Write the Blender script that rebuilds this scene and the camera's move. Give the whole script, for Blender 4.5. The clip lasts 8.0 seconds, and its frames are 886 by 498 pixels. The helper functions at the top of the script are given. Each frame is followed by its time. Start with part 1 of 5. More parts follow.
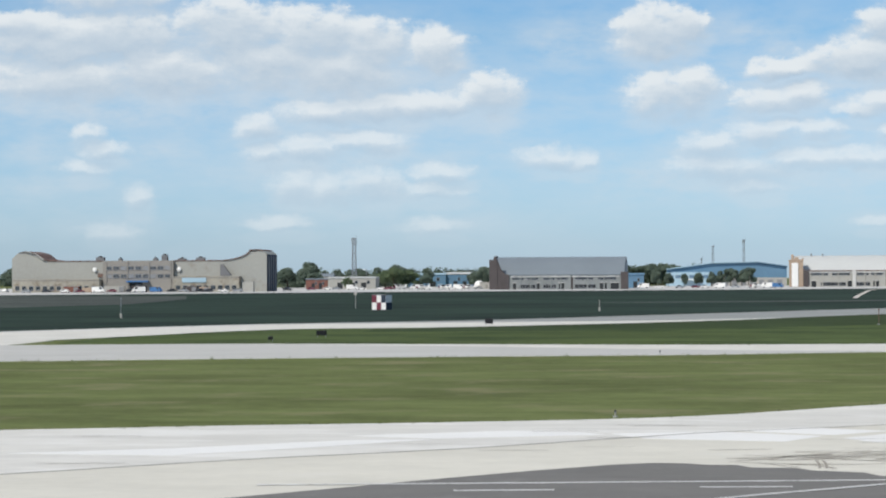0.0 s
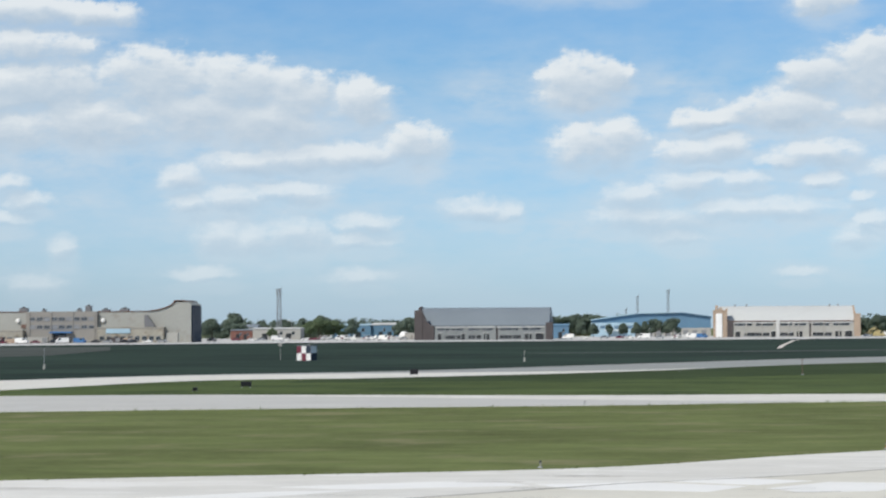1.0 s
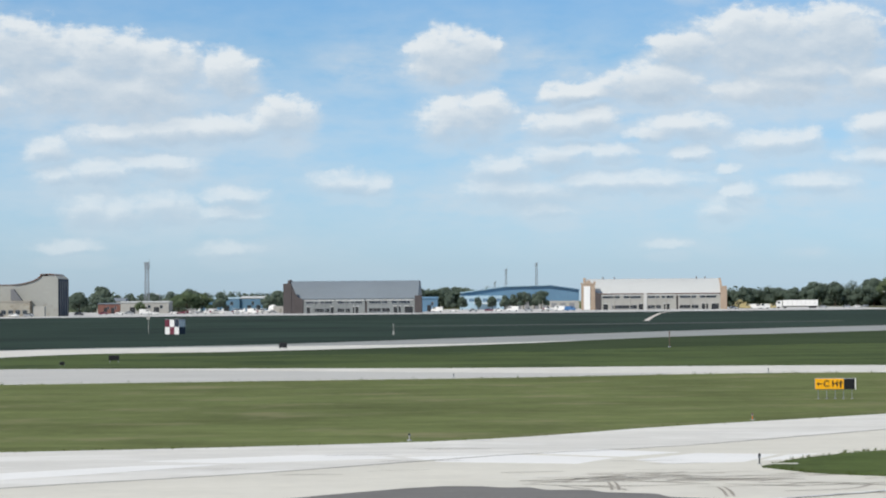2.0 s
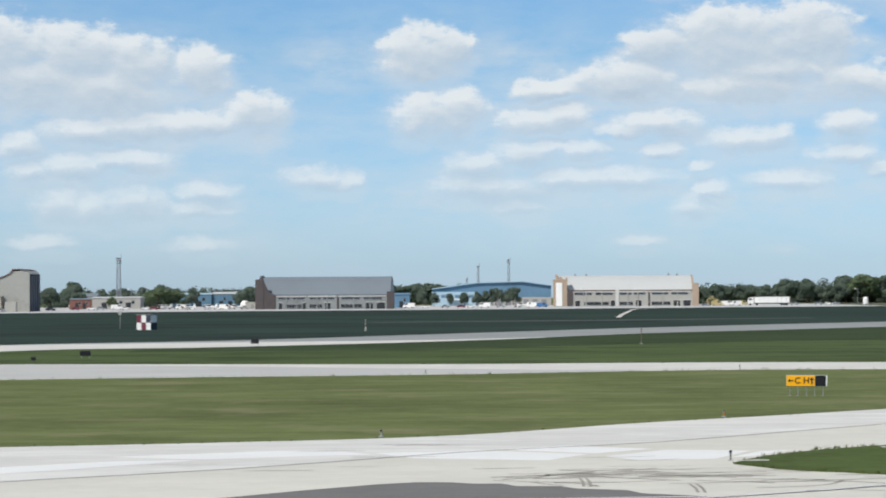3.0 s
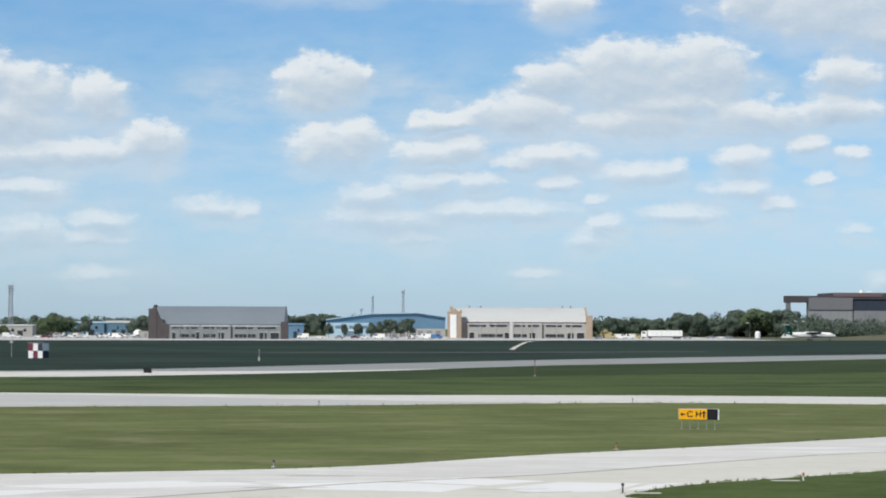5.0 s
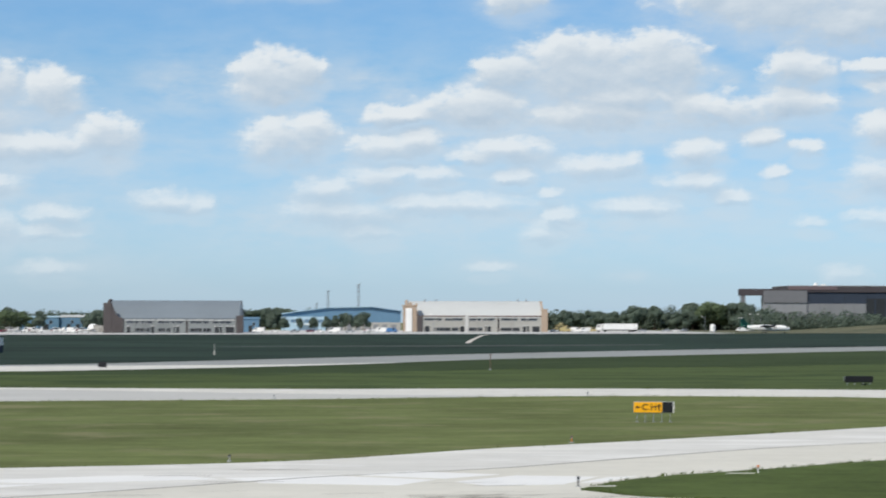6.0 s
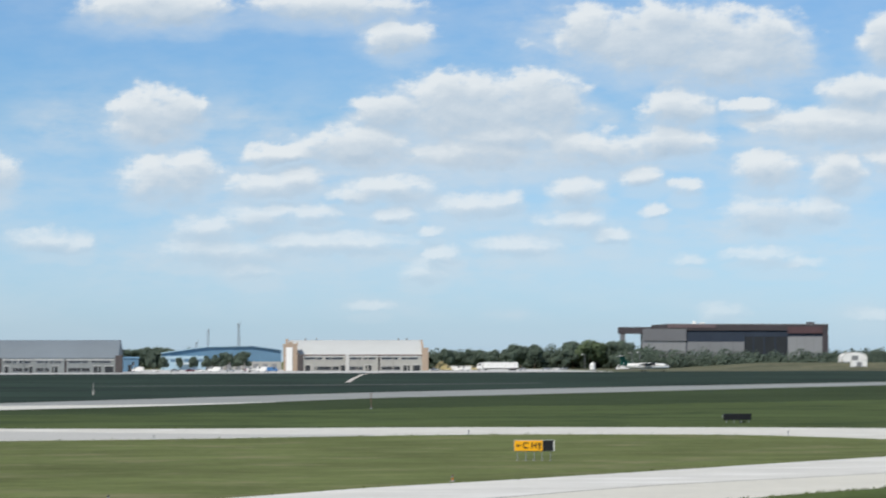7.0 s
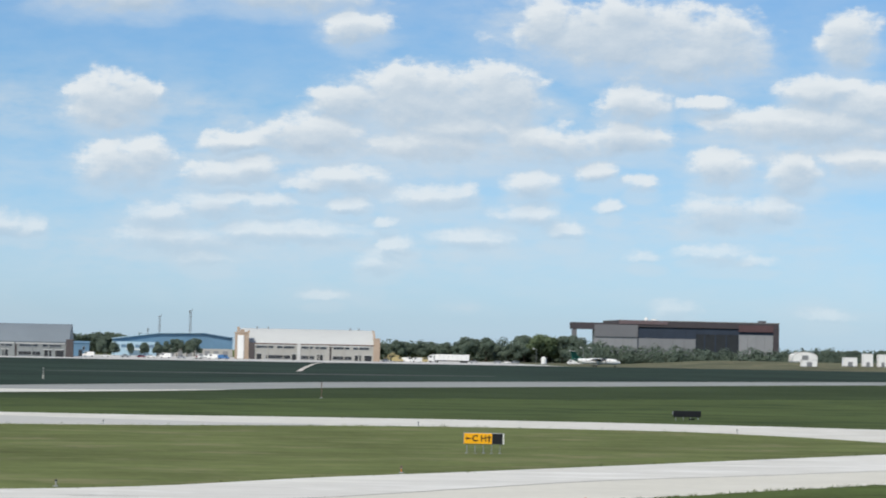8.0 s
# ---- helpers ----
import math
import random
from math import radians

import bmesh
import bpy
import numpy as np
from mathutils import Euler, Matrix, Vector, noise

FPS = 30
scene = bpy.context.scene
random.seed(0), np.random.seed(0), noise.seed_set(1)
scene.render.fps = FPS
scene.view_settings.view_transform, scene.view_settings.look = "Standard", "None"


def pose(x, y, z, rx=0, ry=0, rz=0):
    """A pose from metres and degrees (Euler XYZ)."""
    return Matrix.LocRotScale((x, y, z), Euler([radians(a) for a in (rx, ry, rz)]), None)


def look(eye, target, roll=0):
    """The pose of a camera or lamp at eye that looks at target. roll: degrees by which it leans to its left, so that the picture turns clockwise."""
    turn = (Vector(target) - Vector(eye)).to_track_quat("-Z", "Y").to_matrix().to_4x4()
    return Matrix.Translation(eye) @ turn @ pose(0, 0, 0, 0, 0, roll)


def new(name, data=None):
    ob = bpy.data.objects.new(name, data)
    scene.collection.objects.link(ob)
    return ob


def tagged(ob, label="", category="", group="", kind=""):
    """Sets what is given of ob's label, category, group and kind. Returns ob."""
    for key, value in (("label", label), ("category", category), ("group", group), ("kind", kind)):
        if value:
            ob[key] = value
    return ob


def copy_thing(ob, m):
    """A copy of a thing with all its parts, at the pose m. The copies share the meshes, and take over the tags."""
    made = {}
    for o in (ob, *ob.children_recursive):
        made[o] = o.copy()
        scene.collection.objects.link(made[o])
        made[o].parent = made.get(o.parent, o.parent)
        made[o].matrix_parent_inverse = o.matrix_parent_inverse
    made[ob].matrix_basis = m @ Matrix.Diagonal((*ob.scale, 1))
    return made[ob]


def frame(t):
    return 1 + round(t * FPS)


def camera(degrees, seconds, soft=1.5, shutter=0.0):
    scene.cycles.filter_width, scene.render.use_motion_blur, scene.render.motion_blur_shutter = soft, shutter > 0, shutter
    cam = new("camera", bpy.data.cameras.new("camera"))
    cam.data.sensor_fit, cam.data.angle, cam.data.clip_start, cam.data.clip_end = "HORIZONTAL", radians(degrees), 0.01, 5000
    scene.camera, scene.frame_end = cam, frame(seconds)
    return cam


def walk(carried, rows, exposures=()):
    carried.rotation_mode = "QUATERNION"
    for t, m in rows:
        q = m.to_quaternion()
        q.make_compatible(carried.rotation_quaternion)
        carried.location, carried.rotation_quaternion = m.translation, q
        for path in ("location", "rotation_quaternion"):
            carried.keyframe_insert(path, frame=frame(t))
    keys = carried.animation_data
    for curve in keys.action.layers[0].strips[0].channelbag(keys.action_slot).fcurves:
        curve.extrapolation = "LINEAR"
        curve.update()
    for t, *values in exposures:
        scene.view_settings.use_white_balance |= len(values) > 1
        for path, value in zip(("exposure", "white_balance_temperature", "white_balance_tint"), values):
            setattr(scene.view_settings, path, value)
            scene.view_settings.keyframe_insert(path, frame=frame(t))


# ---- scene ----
cam = camera(20.00, 8.0, soft=1.9, shutter=0.5)
EYE = (0.0, 0.0, 6.7)
walk(cam, [
    (0.0, pose(*EYE, 90.613, 0, 5.735) @ pose(0, 0, 0, 0, 0, -0.274)),
    (0.2, pose(*EYE, 90.882, 0, 5.597) @ pose(0, 0, 0, 0, 0, -0.182)),
    (0.5, pose(*EYE, 91.203, 0, 4.756) @ pose(0, 0, 0, 0, 0, -0.019)),
    (0.8, pose(*EYE, 91.365, 0, 4.378) @ pose(0, 0, 0, 0, 0, -0.450)),
    (1.0, pose(*EYE, 91.760, 0, 4.020) @ pose(0, 0, 0, 0, 0, -0.315)),
    (1.2, pose(*EYE, 91.918, 0, 3.580) @ pose(0, 0, 0, 0, 0, -0.648)),
    (1.3, pose(*EYE, 91.724, 0, 3.293) @ pose(0, 0, 0, 0, 0, -0.970)),
    (1.5, pose(*EYE, 91.374, 0, 2.323) @ pose(0, 0, 0, 0, 0, -0.420)),
    (1.6, pose(*EYE, 91.904, 0, 1.399) @ pose(0, 0, 0, 0, 0, -0.739)),
    (1.7, pose(*EYE, 91.592, 0, 1.201) @ pose(0, 0, 0, 0, 0, -0.472)),
    (2.8, pose(*EYE, 90.839, 0, 0.636) @ pose(0, 0, 0, 0, 0, -0.576)),
    (3.0, pose(*EYE, 91.038, 0, 0.403) @ pose(0, 0, 0, 0, 0, -0.299)),
    (3.5, pose(*EYE, 91.015, 0, 0.000) @ pose(0, 0, 0, 0, 0, -0.300)),
    (4.0, pose(*EYE, 91.118, 0, -0.614) @ pose(0, 0, 0, 0, 0, -0.052)),
    (4.5, pose(*EYE, 91.595, 0, -1.408) @ pose(0, 0, 0, 0, 0, 0.092)),
    (4.7, pose(*EYE, 91.792, 0, -1.696) @ pose(0, 0, 0, 0, 0, 0.100)),
    (5.8, pose(*EYE, 91.535, 0, -2.559) @ pose(0, 0, 0, 0, 0, 0.340)),
    (6.0, pose(*EYE, 91.604, 0, -3.014) @ pose(0, 0, 0, 0, 0, 0.092)),
    (6.2, pose(*EYE, 91.784, 0, -3.522) @ pose(0, 0, 0, 0, 0, 0.355)),
    (6.5, pose(*EYE, 91.650, 0, -4.262) @ pose(0, 0, 0, 0, 0, 0.343)),
    (6.8, pose(*EYE, 91.724, 0, -4.931) @ pose(0, 0, 0, 0, 0, 0.225)),
    (7.0, pose(*EYE, 92.491, 0, -5.739) @ pose(0, 0, 0, 0, 0, -0.063)),
    (7.2, pose(*EYE, 92.581, 0, -6.147) @ pose(0, 0, 0, 0, 0, 0.322)),
    (7.5, pose(*EYE, 92.197, 0, -6.260) @ pose(0, 0, 0, 0, 0, 0.320)),
    (8.0, pose(*EYE, 92.310, 0, -6.794) @ pose(0, 0, 0, 0, 0, 1.156)),
])
# heaps of cloud: azimuth and height over the horizon, half width and half height, in degrees
CUMULUS = []
# bank west
CUMULUS += [(-14.59, 5.36, 1.68, 0.62), (-13.08, 5.50, 1.55, 0.58), (-10.65, 5.64, 1.42, 0.71), (-8.60, 5.52, 1.10, 0.58), (-7.31, 5.26, 0.84, 0.64), (-5.89, 5.13, 0.71, 0.54), (-14.47, 4.48, 1.68, 0.52), (-11.93, 4.68, 1.68, 0.58), (-9.63, 4.88, 1.42, 0.64), (-8.09, 4.69, 1.68, 0.58), (-15.35, 5.73, 0.90, 0.32)]
# bar west
CUMULUS += [(-4.61, 4.16, 0.71, 0.46), (-5.77, 3.95, 1.22, 0.28), (-7.06, 3.85, 1.48, 0.28), (-8.48, 3.73, 1.10, 0.28)]
# low west
CUMULUS += [(-9.96, 3.44, 0.49, 0.28), (-9.77, 2.83, 0.46, 0.23), (-8.87, 2.93, 0.85, 0.26), (-7.32, 3.11, 0.77, 0.23), (-9.13, 2.06, 0.62, 0.35), (-8.23, 1.99, 0.82, 0.34), (-7.33, 2.11, 0.75, 0.39)]
# specks west
CUMULUS += [(-3.26, 2.70, 0.80, 0.22), (-2.56, 2.60, 0.34, 0.18), (-13.78, 3.27, 0.41, 0.19), (-13.46, 2.89, 0.49, 0.19), (-12.64, 1.81, 0.34, 0.26), (-13.85, 2.47, 0.52, 0.18)]
# middle
CUMULUS += [(-0.87, 5.53, 1.01, 0.59), (-0.23, 5.65, 0.52, 0.49), (-0.50, 4.12, 1.01, 0.49), (-1.01, 3.94, 0.54, 0.35), (0.01, 4.31, 0.57, 0.39)]
# tower
CUMULUS += [(6.27, 5.72, 2.06, 0.77), (7.93, 5.82, 1.16, 0.75), (4.48, 5.68, 0.85, 0.45), (5.89, 6.04, 0.71, 0.54), (3.71, 4.86, 1.42, 0.44), (2.03, 4.68, 0.85, 0.23), (6.52, 4.70, 1.68, 0.36), (7.16, 5.07, 1.55, 0.32), (9.05, 4.78, 1.55, 0.41), (10.95, 4.95, 0.95, 0.36)]
# middle low
CUMULUS += [(1.77, 3.95, 1.08, 0.26), (2.41, 4.04, 0.54, 0.31), (4.47, 3.89, 1.08, 0.28), (3.83, 3.73, 0.70, 0.18), (0.35, 2.96, 0.77, 0.28), (1.57, 3.21, 0.82, 0.31), (2.86, 3.30, 0.54, 0.21), (0.86, 2.47, 1.50, 0.28), (2.92, 2.62, 2.06, 0.26), (1.37, 2.03, 0.67, 0.19), (4.59, 3.29, 0.54, 0.18)]
# scatter east
CUMULUS += [(6.51, 3.48, 1.03, 0.28), (7.15, 3.56, 0.41, 0.23), (8.79, 3.80, 0.67, 0.31), (8.73, 3.14, 0.80, 0.23), (5.42, 2.92, 0.28, 0.15), (5.29, 2.00, 0.52, 0.24), (5.74, 2.34, 0.46, 0.18), (7.39, 2.58, 0.95, 0.23), (4.13, 1.26, 0.41, 0.10), (9.50, 2.80, 0.52, 0.20), (10.50, 3.34, 0.30, 0.15)]
# bank east
CUMULUS += [(10.91, 7.21, 2.45, 0.75), (8.97, 7.44, 0.71, 0.57), (10.90, 7.66, 0.82, 0.49), (13.09, 7.10, 1.08, 0.67), (12.07, 6.71, 1.80, 0.46), (4.70, 7.35, 0.82, 0.35), (15.88, 7.24, 0.67, 0.54), (-0.83, 7.98, 1.80, 0.40), (3.01, 8.06, 1.93, 0.34)]
# shelf east
CUMULUS += [(15.27, 5.97, 0.95, 0.41), (16.41, 5.72, 0.90, 0.46), (12.73, 5.70, 0.62, 0.19), (15.03, 5.24, 2.32, 0.44), (11.06, 5.68, 0.77, 0.41)]
# low east
CUMULUS += [(13.07, 4.29, 0.77, 0.41), (14.66, 4.18, 0.67, 0.46), (14.66, 4.44, 0.36, 0.28), (10.32, 4.16, 0.54, 0.23), (11.22, 3.92, 0.41, 0.18), (13.15, 3.27, 0.98, 0.41), (14.29, 3.35, 0.57, 0.28), (16.17, 4.45, 0.82, 0.35), (11.38, 2.22, 0.41, 0.13), (13.80, 2.19, 0.44, 0.13), (13.04, 2.37, 0.85, 0.15), (12.04, 1.07, 0.54, 0.21)]
VEIL = []
# veil west
VEIL += [(-2.93, 5.24, 0.77, 0.52), (-5.65, 2.17, 0.85, 0.34), (-5.91, 2.53, 0.44, 0.19), (-4.29, 3.13, 0.54, 0.26), (-12.20, 2.85, 1.03, 0.28), (-13.15, 1.10, 0.64, 0.21), (-14.98, 2.06, 1.03, 0.28), (-9.52, 1.26, 0.82, 0.18), (-5.66, 1.14, 0.82, 0.18), (-14.98, 2.82, 0.77, 0.39), (1.17, 5.44, 0.64, 0.39), (-8.09, 3.60, 3.35, 0.77), (-13.84, 3.97, 3.35, 0.77), (1.93, 4.92, 0.64, 0.52), (2.10, 5.23, 0.34, 0.20), (9.55, 5.42, 0.28, 0.22)]
# veil east
VEIL += [(8.19, 7.62, 0.77, 0.39), (11.88, 2.93, 1.68, 0.39), (7.25, 2.65, 1.68, 0.31), (4.39, 3.69, 1.68, 0.34), (15.59, 1.05, 0.77, 0.15), (15.32, 2.60, 1.03, 0.39), (7.28, 0.98, 0.52, 0.13), (4.19, 1.26, 0.52, 0.10), (5.66, 4.62, 4.25, 0.52), (14.65, 4.88, 2.19, 0.64)]
# veil middle
VEIL += [(2.79, 2.43, 3.87, 0.77), (6.63, 2.20, 2.96, 0.64), (-7.48, 2.40, 2.96, 0.90), (-8.74, 4.05, 2.96, 0.58), (3.44, 4.09, 3.35, 0.64), (-1.08, 2.19, 1.55, 0.52)]

# low haze heaps
CUMULUS += [(-9.47, 1.20, 0.77, 0.17), (-5.88, 1.14, 0.64, 0.18), (-13.27, 1.04, 0.64, 0.21), (-13.52, 7.19, 1.42, 0.31), (-12.01, 7.12, 1.03, 0.26), (-13.27, 6.37, 1.42, 0.39), (-7.67, 3.08, 0.71, 0.23), (-5.74, 2.36, 0.64, 0.21), (-5.88, 1.98, 0.77, 0.18), (-7.16, 3.01, 0.52, 0.21), (4.02, 1.23, 0.46, 0.12), (11.99, 1.01, 0.44, 0.23), (15.54, 0.96, 0.58, 0.15), (13.01, 2.23, 0.64, 0.18), (13.77, 2.17, 0.52, 0.13), (8.78, 3.15, 0.77, 0.18), (5.18, 2.01, 0.44, 0.15)]


# ---- world and sun ----
def link(nt, a, b):
    nt.links.new(a, b)


def math_node(nt, op, a, b=None, c=None, clamp=False):
    n = nt.nodes.new("ShaderNodeMath")
    n.operation, n.use_clamp = op, clamp
    for i, v in enumerate((a, b, c)):
        if v is None:
            continue
        if isinstance(v, (int, float)):
            n.inputs[i].default_value = v
        else:
            link(nt, v, n.inputs[i])
    return n.outputs[0]


def vec_node(nt, op, a, b=None, c=None):
    n = nt.nodes.new("ShaderNodeVectorMath")
    n.operation = op
    for i, v in enumerate((a, b, c)):
        if v is None:
            continue
        if isinstance(v, tuple):
            n.inputs[i].default_value = v
        else:
            link(nt, v, n.inputs[i])
    return n.outputs["Value"] if op in ("DOT_PRODUCT", "LENGTH") else n.outputs["Vector"]


def mix_color(nt, fac, a, b, blend="MIX"):
    n = nt.nodes.new("ShaderNodeMix")
    n.data_type, n.blend_type = "RGBA", blend
    for sock, v in ((n.inputs[0], fac), (n.inputs[6], a), (n.inputs[7], b)):
        if isinstance(v, (int, float)):
            sock.default_value = v
        elif isinstance(v, tuple):
            sock.default_value = (*v, 1.0) if len(v) == 3 else v
        else:
            link(nt, v, sock)
    return n.outputs[2]


def ramp(nt, fac, lo, hi, smooth=True):
    n = nt.nodes.new("ShaderNodeMapRange")
    n.interpolation_type = "SMOOTHSTEP" if smooth else "LINEAR"
    n.inputs["From Min"].default_value, n.inputs["From Max"].default_value = lo, hi
    link(nt, fac, n.inputs["Value"])
    return n.outputs["Result"]


def noise_node(nt, vector, scale, detail=4.0, rough=0.55):
    n = nt.nodes.new("ShaderNodeTexNoise")
    n.inputs["Scale"].default_value, n.inputs["Detail"].default_value, n.inputs["Roughness"].default_value = scale, detail, rough
    link(nt, vector, n.inputs["Vector"])
    return n.outputs["Fac"]


def heap_group(name, puffs):
    """A node group: how far a direction (azimuth, height in degrees) lies from the nearest puff, squared, in its half widths."""
    g = bpy.data.node_groups.new(name, "ShaderNodeTree")
    g.interface.new_socket("Vector", in_out="INPUT", socket_type="NodeSocketVector")
    g.interface.new_socket("Value", in_out="OUTPUT", socket_type="NodeSocketFloat")
    src, dst = g.nodes.new("NodeGroupInput"), g.nodes.new("NodeGroupOutput")
    best = None
    for az, el, w, h in puffs:
        q = vec_node(g, "MULTIPLY_ADD", src.outputs[0], (1 / w, 1 / h, 0.0), (-az / w, -el / h, 0.0))
        d = vec_node(g, "DOT_PRODUCT", q, q)
        if best is None:
            best = d
        else:
            n = g.nodes.new("ShaderNodeMath")
            n.operation = "SMOOTH_MIN"
            n.inputs[2].default_value = 0.35
            link(g, best, n.inputs[0])
            link(g, d, n.inputs[1])
            best = n.outputs[0]
    link(g, best, dst.inputs[0])
    return g


def heap(nt, group, vector):
    n = nt.nodes.new("ShaderNodeGroup")
    n.node_tree = group
    link(nt, vector, n.inputs[0])
    return n.outputs[0]


SUN_AZ, SUN_EL = -140.0, 46.0  # behind the camera and to its left
world = bpy.data.worlds.new("sky")
scene.world = world
world.use_nodes = True
nt = world.node_tree
nt.nodes.clear()
sky = nt.nodes.new("ShaderNodeTexSky")
sky.sky_type, sky.sun_disc = "NISHITA", False
sky.sun_elevation, sky.sun_rotation = radians(SUN_EL), radians(SUN_AZ % 360)
sky.altitude, sky.air_density, sky.dust_density, sky.ozone_density = 200.0, 1.0, 0.6, 2.0
coords = nt.nodes.new("ShaderNodeTexCoord")
split = nt.nodes.new("ShaderNodeSeparateXYZ")
link(nt, coords.outputs["Generated"], split.inputs[0])
az = math_node(nt, "MULTIPLY", math_node(nt, "ARCTAN2", split.outputs[0], split.outputs[1]), 57.2958)
el = math_node(nt, "MULTIPLY", math_node(nt, "ARCSINE", split.outputs[2]), 57.2958)
both = nt.nodes.new("ShaderNodeCombineXYZ")
link(nt, az, both.inputs[0])
link(nt, el, both.inputs[1])
spot = both.outputs[0]
# the puffs' outlines curl and billow: bend the directions by noise, then add round bumps and ragged grain
def cloud_field(v):
    """How deep in cloud a direction lies (above 0: inside), and the bare distance from the puffs."""
    curl = nt.nodes.new("ShaderNodeTexNoise")
    curl.inputs["Scale"].default_value, curl.inputs["Detail"].default_value, curl.inputs["Roughness"].default_value = 1.5, 5.0, 0.6
    link(nt, v, curl.inputs["Vector"])
    bend = vec_node(nt, "MULTIPLY", vec_node(nt, "SUBTRACT", curl.outputs["Color"], (0.5, 0.5, 0.5)), (0.80, 0.45, 0.0))
    bent = vec_node(nt, "ADD", v, bend)
    d = heap(nt, BODIES, bent)
    bumps = nt.nodes.new("ShaderNodeTexVoronoi")
    bumps.feature = "SMOOTH_F1"
    bumps.inputs["Scale"].default_value, bumps.inputs["Detail"].default_value, bumps.inputs["Roughness"].default_value, bumps.inputs["Smoothness"].default_value = 1.35, 1.0, 0.5, 0.45
    link(nt, vec_node(nt, "MULTIPLY", bent, (0.85, 1.35, 1.0)), bumps.inputs["Vector"])
    grain = noise_node(nt, vec_node(nt, "MULTIPLY", v, (1.0, 2.0, 1.0)), 1.35, 6.0, 0.60)
    f = math_node(nt, "MULTIPLY_ADD", math_node(nt, "SUBTRACT", 0.50, bumps.outputs["Distance"]), 0.70, math_node(nt, "SUBTRACT", 1.24, d))
    shred = noise_node(nt, vec_node(nt, "MULTIPLY", bent, (1.0, 1.7, 1.0)), 3.4, 4.0, 0.6)
    f = math_node(nt, "MULTIPLY_ADD", math_node(nt, "SUBTRACT", shred, 0.5), 0.9, f)
    return math_node(nt, "MULTIPLY_ADD", math_node(nt, "SUBTRACT", grain, 0.5), 2.1, f), d


BODIES = heap_group("cumulus_bodies", [(a, e - 0.02 * h, 1.10 * w, 1.14 * h) for a, e, w, h in CUMULUS])
body, body_d = cloud_field(spot)
above, above_d = cloud_field(vec_node(nt, "ADD", spot, (-0.09, 0.21, 0.0)))
# thinning upwards: a sunlit head; thickening upwards: a shaded base
rise = math_node(nt, "SUBTRACT", body, above)
slope = math_node(nt, "SUBTRACT", above_d, body_d)
lit = ramp(nt, math_node(nt, "MULTIPLY_ADD", rise, 0.42, math_node(nt, "MULTIPLY", slope, 0.62)), -0.80, 0.42, False)
# heads end crisply, bases dissolve into the air
head = ramp(nt, slope, -0.25, 0.45)
soft = math_node(nt, "ADD", math_node(nt, "MULTIPLY_ADD", head, -0.40, 1.40), math_node(nt, "MULTIPLY", ramp(nt, el, 5.0, 2.5), 1.05))
dense = ramp(nt, math_node(nt, "DIVIDE", math_node(nt, "ADD", body, math_node(nt, "MULTIPLY_ADD", head, -0.12, math_node(nt, "MULTIPLY_ADD", ramp(nt, el, 5.0, 2.5), 0.42, 0.40))), soft), 0.0, 1.0)
dense = math_node(nt, "MULTIPLY", dense, math_node(nt, "MULTIPLY", math_node(nt, "MULTIPLY_ADD", head, 0.10, 0.86), math_node(nt, "MULTIPLY_ADD", ramp(nt, el, 1.0, 4.2), 0.22, 0.78)))
billow = math_node(nt, "SUBTRACT", noise_node(nt, vec_node(nt, "MULTIPLY", spot, (0.8, 2.0, 1.0)), 1.2, 6.0, 0.58), 0.5)
# a thin grey mass hangs under and between the heaps
over_d = heap(nt, BODIES, vec_node(nt, "ADD", spot, (-0.06, 0.30, 0.0)))
under = math_node(nt, "MULTIPLY", ramp(nt, math_node(nt, "MULTIPLY_ADD", billow, -1.6, over_d), 1.7, 0.3), 0.36)
# where thick cloud lies above, its shade falls on the base
lit = math_node(nt, "MULTIPLY", lit, math_node(nt, "MULTIPLY_ADD", ramp(nt, math_node(nt, "MULTIPLY_ADD", billow, 1.8, over_d), 0.0, 1.2), 0.42, 0.58))
mist = noise_node(nt, vec_node(nt, "MULTIPLY", spot, (0.22, 0.70, 1.0)), 1.0, 5.0, 0.6)
halo = math_node(nt, "DIVIDE", math_node(nt, "MULTIPLY_ADD", billow, 0.55, 0.26), math_node(nt, "POWER", math_node(nt, "MULTIPLY_ADD", math_node(nt, "MAXIMUM", body_d, 0.0), 0.5, 1.0), 0.8))
halo = math_node(nt, "MAXIMUM", halo, 0.0)
halo = math_node(nt, "ADD", halo, math_node(nt, "MULTIPLY", ramp(nt, mist, 0.40, 0.72), math_node(nt, "MULTIPLY", ramp(nt, el, 6.8, 4.2), 0.34)))
veil_d = heap(nt, heap_group("veil_heaps", VEIL), spot)
thin = math_node(nt, "MULTIPLY", math_node(nt, "POWER", math_node(nt, "MULTIPLY_ADD", math_node(nt, "MAXIMUM", veil_d, 0.0), 0.55, 1.0), -1.4), math_node(nt, "MULTIPLY_ADD", billow, 1.6, 0.44), clamp=True)
